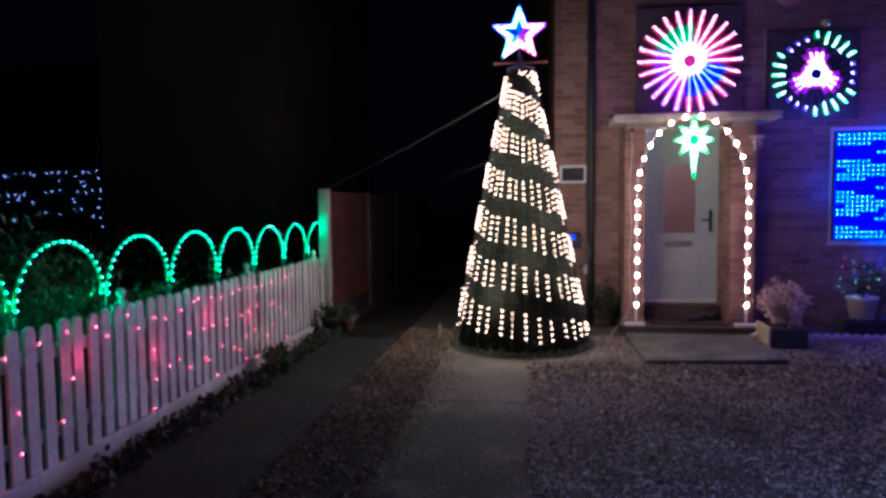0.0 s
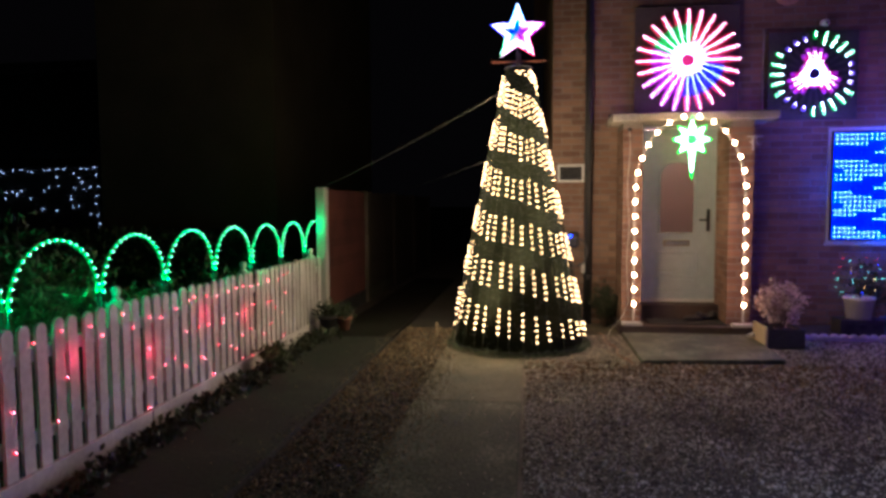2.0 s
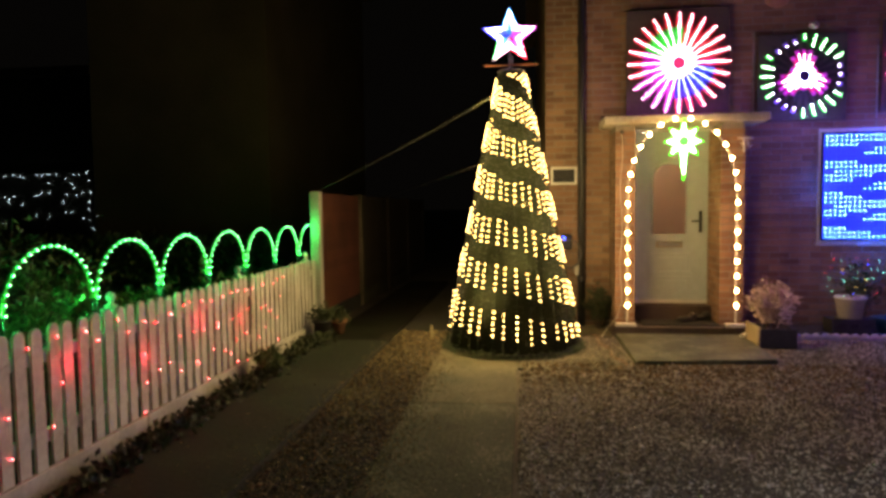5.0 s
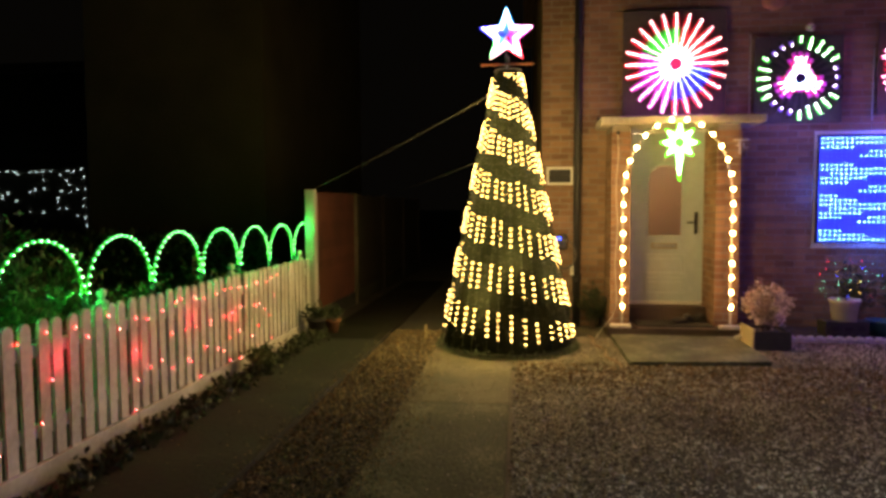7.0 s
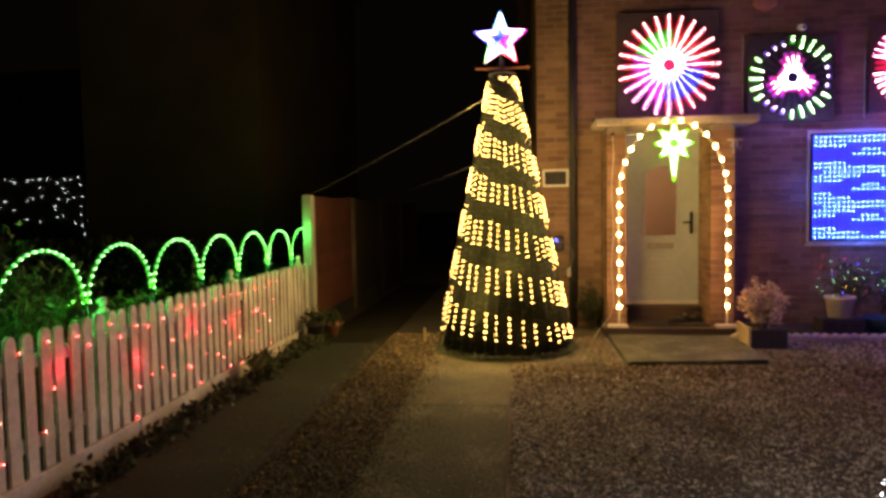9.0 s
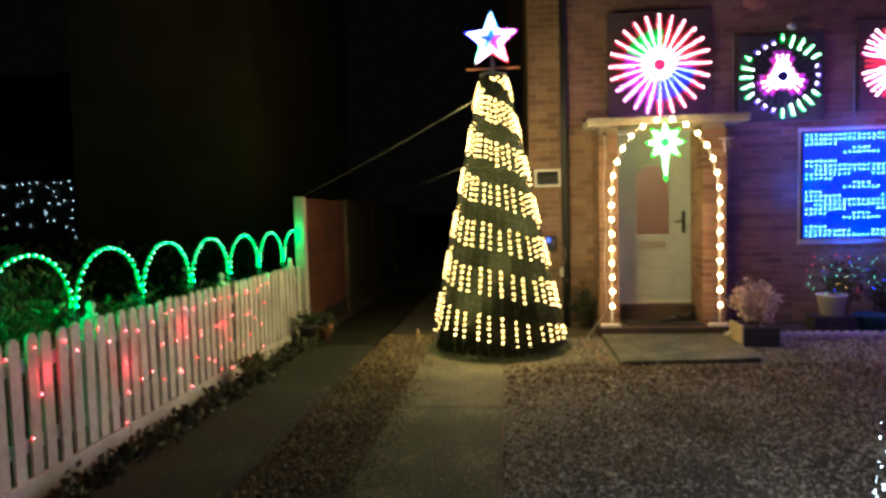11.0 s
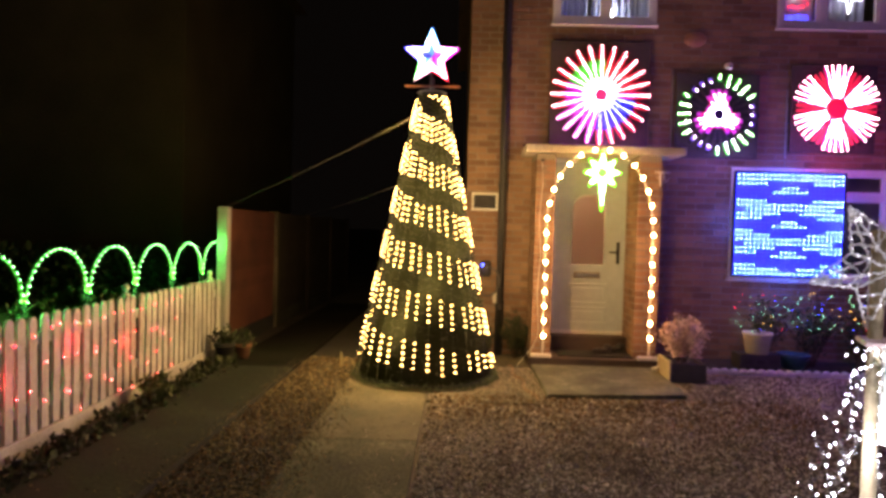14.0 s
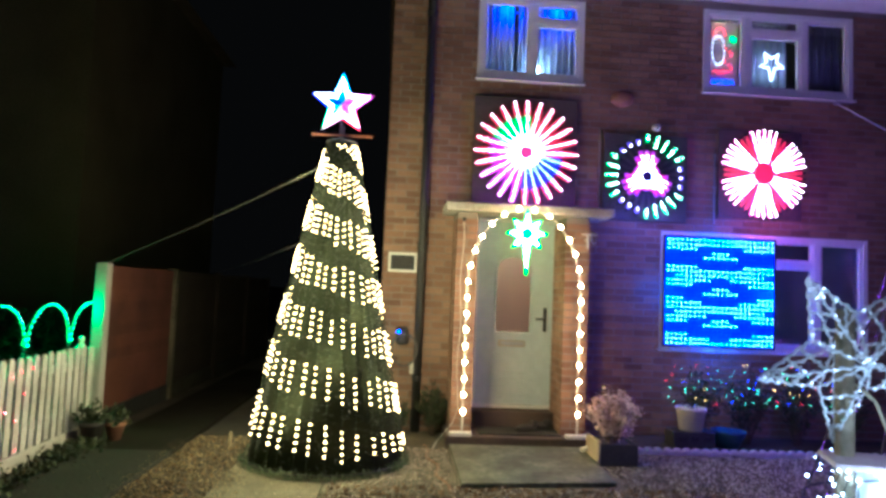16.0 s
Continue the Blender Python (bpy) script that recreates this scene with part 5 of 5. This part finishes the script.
crate = thing("dark_crate", (3.6, 9.45, 0.03), "dark plastic crate on the soil under the window", "crate")
part("body", boxes((3.38, 9.36, 0.03, 3.82, 9.6, 0.2), bevel=0.012), M_CHARCOAL, crate)
for k in range(3):
    part("slot", boxes((3.43 + k * 0.13, 9.353, 0.1, 3.51 + k * 0.13, 9.359, 0.15)), M_BLACK, crate)
tub = thing("plant_tub", (3.6, 9.46, 0.2), "cream plastic plant tub standing on a dark crate", "plant tub")
part("soil", cone(bmesh.new(), (3.6, 9.46, 0.36), (3.6, 9.46, 0.385), 0.12, 0.124, 20), M_SOIL, tub)
part("tub", lathe(bmesh.new(), 3.6, 9.46, [(0.115, 0.2), (0.145, 0.4), (0.155, 0.405), (0.155, 0.43), (0.14, 0.43), (0.125, 0.38)], 22), M_TUB, tub, "", True)
bowl = thing("blue_bowl", (4.02, 9.5, 0.03), "shallow dark blue bowl on the soil", "bowl")
part("bowl", lathe(bmesh.new(), 4.02, 9.5, [(0.1, 0.03), (0.17, 0.18), (0.18, 0.2), (0.165, 0.2), (0.1, 0.06)], 22), surface("blue_glaze", (0.02, 0.06, 0.1), (0.05, 0.14, 0.2), 0.3), bowl, "", True)
for k, (x, w) in enumerate(((3.75, 0.42), (4.3, 0.5), (4.85, 0.48), (5.4, 0.45))):
    shrub("window_shrub", (x, 9.66, 0.03), (w * 0.62, 0.2, 0.78), 700, 0.05, M_LEAF, "dark shrub under the window strung with coloured lamps", 0.35, "shrubs under the window")
net = thing("net_lights", (4.4, 9.5, 0.5), "net of red, green, blue and amber lamps over shrubs", "fairy lights")
cs, wh = [], []
for i in range(17):
    for j in range(6):
        cs.append((3.4 + i * 0.125 + rng.normal(0, 0.03), 9.47 + rng.normal(0, 0.03), 0.48 + j * 0.075 + rng.normal(0, 0.02) - 0.02 * abs(i - 8) * (j > 3) * 0.3))
        wh.append(int(rng.choice(4, p=[0.44, 0.16, 0.18, 0.22])))
lamps("lamp", cs, 0.0042, [M_MINT, M_RED, M_BLUE, M_YELLOW], net, wh)
for j in range(6):
    part("net_wire", tube(bmesh.new(), [cs[i * 6 + j] for i in range(17)], 0.0016, 3), M_WIRE, net)

edging = thing("rope_edging", (4.5, 9.26, 0), "white scalloped rope edging along the flower bed", "edging")
ball_me = None
for k in range(44):
    x, y = 2.98 + k * 0.098, 9.26 + 0.002 * (k % 3)
    if ball_me is None:
        sc = part("scallop", ball(bmesh.new(), (x, y, 0.02), 0.046, 2, (1.12, 0.5, 0.9)), M_CORD, edging, "", True)
        ball_me, x0 = sc.data, x
    else:
        sc = new("scallop", ball_me)
        sc.parent = edging
        sc.location = (x - x0, y - 9.26, 0)
part("footing", boxes((2.94, 9.245, -0.03, 7.25, 9.275, 0.022)), M_CORD, edging)

cable = thing("extension_cable", (1.0, 8.4, 0.01), "orange extension cable lying on the apron", "cable")
part("cord", tube(bmesh.new(), [(0.86 + 0.14 * k / 14 + 0.03 * math.sin(k * 1.1), 9.3 - k * 0.105, 0.016) for k in range(15)], 0.004, 5), surface("orange_cable", (0.3, 0.13, 0.04), (0.42, 0.2, 0.07), 0.5), cable)

# ---- star post ----
SX, SY = 1.715, 4.44
post = thing("star_post", (SX, SY, 0), "wooden post with a white top board and lit sleeve", "post")
part("pole", cone(bmesh.new(), (SX, SY, -0.03), (SX, SY, 1.5), 0.024, 0.022, 14), M_POLE, post, "", True)
bm = boxes((-0.11, -0.08, 1.112, 0.11, 0.08, 1.128), bevel=0.004)
bmesh.ops.rotate(bm, verts=bm.verts, cent=(0, 0, 0), matrix=Matrix.Rotation(radians(-20), 3, "Z"))
bmesh.ops.translate(bm, verts=bm.verts, vec=(SX + 0.05, SY - 0.045, 0))
part("top_board", bm, M_PINKBOARD, post, "pale pinkish top board")
part("sleeve", cone(bmesh.new(), (SX + 0.022, SY - 0.075, 0.79), (SX + 0.022, SY - 0.075, 1.111), 0.037, 0.037, 18), M_WRAP, post, "white plastic sleeve")
part("strut", tube(bmesh.new(), [(SX + 0.1, SY - 0.06, 1.128), (SX + 0.06, SY - 0.03, 1.27), (SX + 0.015, SY - 0.02, 1.31)], 0.0045, 6), M_POLE, post)
star = thing("wire_star", (SX, SY - 0.03, 1.16), "three-dimensional wire star wrapped in white cord and lamps", "star light")
c = Vector((1.697, 4.4, 1.385))
lean = Matrix.Rotation(radians(14), 3, "X")
o5 = star_outline(0, 0, 0.237, 0.108, 5, -math.pi / 2)
ring5 = [c + lean @ Vector((x, 0, z)) for x, z in o5]
front, back = c + lean @ Vector((0, -0.075, 0)), c + lean @ Vector((0, 0.06, 0))
segs = [(ring5[i], ring5[(i + 1) % 10]) for i in range(10)]
for i in range(10):
    segs += [(ring5[i], front), (ring5[i], back)]
for i in range(0, 10, 2):
    for t in (0.3, 0.55, 0.8):
        e, g = ring5[i].lerp(ring5[i - 1], t), ring5[i].lerp(ring5[(i + 1) % 10], t)
        m = ring5[i].lerp(front, t * 0.8)
        segs += [(e, m), (m, g)]
cs = []
for p, q in segs:
    st = part("rod", tube(bmesh.new(), [p, q], 0.0022, 5), M_UPVC, star)
    k = max(3, int((q - p).length / 0.03))
    wrap = [p.lerp(q, i / (k * 3)) + Vector((0.0045 * math.cos(i * 2.1), 0.0045 * math.sin(i * 2.1), 0.0045 * math.sin(i * 2.1 + 1))) for i in range(k * 3 + 1)]
    part("wrapped_wire", tube(bmesh.new(), wrap, 0.0032, 4), M_FROST, st)
    cs += [tuple(p.lerp(q, (i + 0.5) / k) + Vector((0, -0.008, 0))) for i in range(k) if rng.uniform() < 0.2]
lamps("lamp", cs, 0.002, M_STARWHITE, star)
# Unseen fill lamps added before the star to brighten its cords.
for x, z in ((c.x - 0.2, c.z + 0.12), (c.x + 0.2, c.z + 0.05), (c.x, c.z - 0.18)):
    lamp("star_lamp", "POINT", (x, c.y - 0.22, z), (0.85, 0.9, 1.0), 0.18, 0.004)
skirtl = thing("white_fairy_lights", (SX, SY, 0.0), "white fairy lights draped in a cone round the post", "fairy lights")
white = []
for k in range(15):
    a = math.tau * k / 15 + rng.normal(0, 0.1)
    pts, leds = [], []
    n = 30
    for i in range(n):
        t = i / (n - 1)
        r = 0.08 + 0.245 * t ** 1.2 + rng.normal(0, 0.02)
        p = (SX + 0.03 + r * math.cos(a + 0.25 * math.sin(t * 5 + k)), SY + r * math.sin(a + 0.25 * math.sin(t * 5 + k)), max(0.015, 1.11 - 1.09 * t + rng.normal(0, 0.01)))
        pts.append(p)
        leds.append(p)
    w = part("string", tube(bmesh.new(), pts, 0.0016, 3), M_BLACK, skirtl)
    white += leds
many("white_lamp_array", white, 0.0014 + 0.0026 * rng.uniform(0, 1, len(white)) ** 1.5, M_COOL, skirtl, "white lamps")["kind"] = "stuff"
coil = [(SX + 0.022 + 0.041 * math.cos(i * 0.45), SY - 0.075 + 0.041 * math.sin(i * 0.45), 0.82 + 0.0042 * i) for i in range(68)]
sl = part("coil_wire", tube(bmesh.new(), coil, 0.002, 4), M_BLACK, skirtl)
lamps("lamp", coil[::3], 0.004, M_COOL, sl)

for x, y, z, w in ((SX - 0.12, SY - 0.1, 0.75, 2.2), (SX - 0.3, SY - 0.02, 0.4, 2.4), (SX + 0.2, SY - 0.25, 0.6, 2.4), (SX + 0.02, SY - 0.24, 1.03, 0.9)):
    lamp("skirt_lamp", "POINT", (x, y, z), (0.8, 0.92, 1.0), w, 0.0046)

# ---- purple cone tree ----
QX, QY, QH, QR = 4.55, 7.5, 2.7, 0.85
ptree = thing("purple_light_tree", (QX, QY, 0), "cone of wires strung with purple lamps", "light tree")
part("pole", cone(bmesh.new(), (QX, QY, -0.03), (QX, QY, QH), 0.02, 0.016), M_PIPE, ptree)
part("hoop", tube(bmesh.new(), [(QX + QR * math.cos(a), QY + QR * math.sin(a), 0.02) for a in np.linspace(0, math.tau, 33)[:-1]], 0.008, 6, True), M_PIPE, ptree)
for k in range(14):
    a = math.tau * k / 14
    p, q = Vector((QX + QR * math.cos(a), QY + QR * math.sin(a), 0.02)), Vector((QX, QY, QH))
    w = part("wire", tube(bmesh.new(), [p, q], 0.005, 4), M_ROPE, ptree)
    lamps("lamp", [p.lerp(q, (i + 0.3 + 0.4 * (k % 2)) / 14) for i in range(14)], 0.0046, M_PURPLE, w)

for x, y, z, w in ((QX - 0.25, QY + 0.2, 0.75, 2.5), (QX, QY + 0.15, 1.5, 4.5), (QX - 0.05, QY + 0.1, 2.3, 10.0)):
    lamp("purple_tree_lamp", "POINT", (x, y, z), (0.42, 0.12, 1.0), w, 0.006)

# ---- neighbours ----
nb = thing("neighbour_house", (-6.0, 13.2, 0), "dark rendered neighbouring house beyond the garden", "house")
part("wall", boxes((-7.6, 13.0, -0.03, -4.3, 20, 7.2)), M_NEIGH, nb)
bm = bmesh.new()
vs = [bm.verts.new(p) for p in ((-7.9, 12.8, 7.2), (-4.0, 12.8, 7.2), (-4.0, 20.2, 7.2), (-7.9, 20.2, 7.2), (-5.95, 12.8, 9.2), (-5.95, 20.2, 9.2))]
for f in ((0, 1, 4), (1, 2, 5, 4), (2, 3, 5), (3, 0, 4, 5), (0, 3, 2, 1)):
    bm.faces.new([vs[i] for i in f])
part("roof", bm, M_ROOF, nb)
far = thing("far_house", (-14, 17.3, 0), "dark far house outlined with white lamps", "house")
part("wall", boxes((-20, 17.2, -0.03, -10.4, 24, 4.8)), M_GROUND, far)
part("roof", boxes((-20.3, 16.9, 4.8, -10.2, 24.2, 5.0)), M_ROOF, far)
part("porch", boxes((-13.6, 17.05, -0.03, -10.55, 17.199, 2.45)), M_GROUND, far)
fl = thing("far_string_lights", (-11.6, 17.0, 2.4), "white string lights edging the far house porch", "fairy lights")
cs = [(-13.8 + k * 0.2 + rng.normal(0, 0.05), 17.0, 2.36 + 0.04 * math.sin(k * 1.3) + rng.normal(0, 0.025)) for k in range(17)]
cs += [(-13.8 + k * 0.22 + rng.normal(0, 0.06), 17.0, 1.9 + rng.normal(0, 0.06)) for k in range(15) if k % 4 != 3]
cs += [(-13.6 + k * 0.4 + rng.normal(0, 0.08), 17.0, 1.48 + rng.normal(0, 0.1)) for k in range(9)]
cs += [(-13.9 + rng.uniform(0, 3.2), 17.0, rng.uniform(1.2, 2.2)) for k in range(12)]
cs += [(-10.52 + rng.normal(0, 0.02), 17.0, 2.2 - k * 0.24 + rng.normal(0, 0.03)) for k in range(6)]
lamps("lamp", cs, 0.0125, M_FARCOOL, fl)
part("wire", tube(bmesh.new(), [(-13.9, 17.02, 2.36), (-10.5, 17.02, 2.36), (-10.5, 17.02, 1.0)], 0.004, 4), M_BLACK, fl)
hedge = []
for _ in range(5200):
    x, y, z = rng.uniform(-10, -3.6), rng.uniform(10.2, 11.6), 1.05 * rng.uniform(0, 1) ** 0.6
    hedge.append((x, y, z))
hd = thing("hedge", (-6.8, 10.9, 0), "dark clipped hedge across the neighbouring garden", "hedge")
leaves("foliage", hedge, 0.12, M_LEAF, hd, "", rng, 0.5)
bm = bmesh.new()
for k in range(18):
    tube(bm, [(-9.8 + k * 0.36, 10.9, -0.03), (-9.8 + k * 0.36 + rng.normal(0, 0.08), 10.9 + rng.normal(0, 0.2), 0.95)], 0.012, 5)
part("branchwork", bm, M_TWIG, hd)

# ---- bricks ----
BL, BH, J = 0.215, 0.065, 0.010
bm = bmesh.new()
box(bm, 0, 0, 0, BL, 0.03, BH)
brick_mesh = bpy.data.meshes.new("brick")
bm.to_mesh(brick_mesh)
bm.free()
brick_mesh.materials.append(M_BRICK)
half_mesh = brick_mesh.copy()
half_mesh.transform(Matrix.Diagonal((0.1025 / BL, 1, 1, 1)))


def clear_of(x0, x1, z0, z1):
    return all(x1 <= h[0] + 0.001 or x0 >= h[1] - 0.001 or z1 <= h[2] + 0.001 or z0 >= h[3] - 0.001 for h in OPEN)


single, verts, faces = 0, [], []


def add_block(x0, x1, y0, y1, z0, z1):
    b = len(verts)
    e = 0.003
    for y, s in ((y0, e), (y1, 0)):
        verts.extend([(x0 + s, y, z0 + s), (x1 - s, y, z0 + s), (x1 - s, y, z1 - s), (x0 + s, y, z1 - s)])
    faces.extend([tuple(b + i for i in f) for f in ((0, 1, 2, 3), (4, 7, 6, 5), (0, 4, 5, 1), (1, 5, 6, 2), (2, 6, 7, 3), (3, 7, 4, 0))])


rows = int((TOP + 0.03) / (BH + J))
for r in range(rows):
    z = -0.02 + r * (BH + J)
    x = XL - (0.1125 if r % 2 else 0)
    while x < XR:
        a, b = max(x, XL), min(x + BL, XR)
        x += BL + J
        if b - a < 0.03:
            continue
        cut = [(a, b)]
        for h in OPEN:
            if z + BH > h[2] and z < h[3]:
                cut = [s for p, q in cut for s in ((p, min(q, h[0] - 0.004)), (max(p, h[1] + 0.004), q)) if s[1] - s[0] > 0.025]
        for p, q in cut:
            out = FACE + rng.normal(0, 0.0012)
            near = p < 1.12 and 0.3 < z < 2.75
            full, half = abs(q - p - BL) < 1e-4, abs(q - p - 0.1025) < 2e-3
            if near and single < 280 and (full or half):
                ob = new("brick", brick_mesh if full else half_mesh)
                ob.parent = wall_front
                ob.location = (p, out, z)
                single += 1
            else:
                add_block(p, q, out, FACE + 0.012, z, z + BH)
me = bpy.data.meshes.new("bricks")
me.from_pydata(verts, [], faces)
link("bricks", me, M_BRICKS, wall_front)["kind"] = "stuff"
PIER_BRICK = {}
for pier, (x0, x1) in PIERS:
    verts, faces = [], []
    for r in range(30):
        z = 0.1 + r * (BH + J)
        if z + BH > 2.335:
            break
        if r % 2:
            m = x0 + 0.107
            blocks = [(x0, m - J / 2), (m + J / 2, x1)]
        else:
            blocks = [(x0, x1)]
        for p, q in blocks:
            add_block(p, q, 9.5 + rng.normal(0, 0.001), 9.515, z, z + BH)
        for s in (x0, x1):
            y, k = 9.517, 0
            yy = 9.517 - (0.11 if r % 2 else 0)
            while yy < FACE - 0.01:
                a, b = max(yy, 9.517), min(yy + BL, FACE - 0.003)
                if b - a > 0.03:
                    d = 0.006
                    n = len(verts)
                    xs = (s, s + 0.012) if s == x0 else (s, s - 0.012)
                    for xx in xs:
                        verts.extend([(xx, a, z), (xx, b, z), (xx, b, z + BH), (xx, a, z + BH)])
                    faces.extend([tuple(n + i for i in f) for f in ((0, 1, 2, 3), (4, 7, 6, 5), (0, 4, 5, 1), (1, 5, 6, 2), (2, 6, 7, 3), (3, 7, 4, 0))])
                yy += BL + J
    for i in range(0, len(verts), 8):
        o = verts[i]
        local = [tuple(round(c - d, 3) for c, d in zip(v, o)) for v in verts[i:i + 8]]
        key = tuple(local)
        if key not in PIER_BRICK:
            bm = bmesh.new()
            vs = [bm.verts.new(v) for v in local]
            for f in faces[:6]:
                bm.faces.new([vs[j] for j in f])
            bmesh.ops.recalc_face_normals(bm, faces=bm.faces[:])
            me = bpy.data.meshes.new("brick")
            bm.to_mesh(me)
            bm.free()
            me.materials.append(M_BRICK)
            PIER_BRICK[key] = me
        ob = new("brick", PIER_BRICK[key])
        ob.parent = pier
        ob.location = o
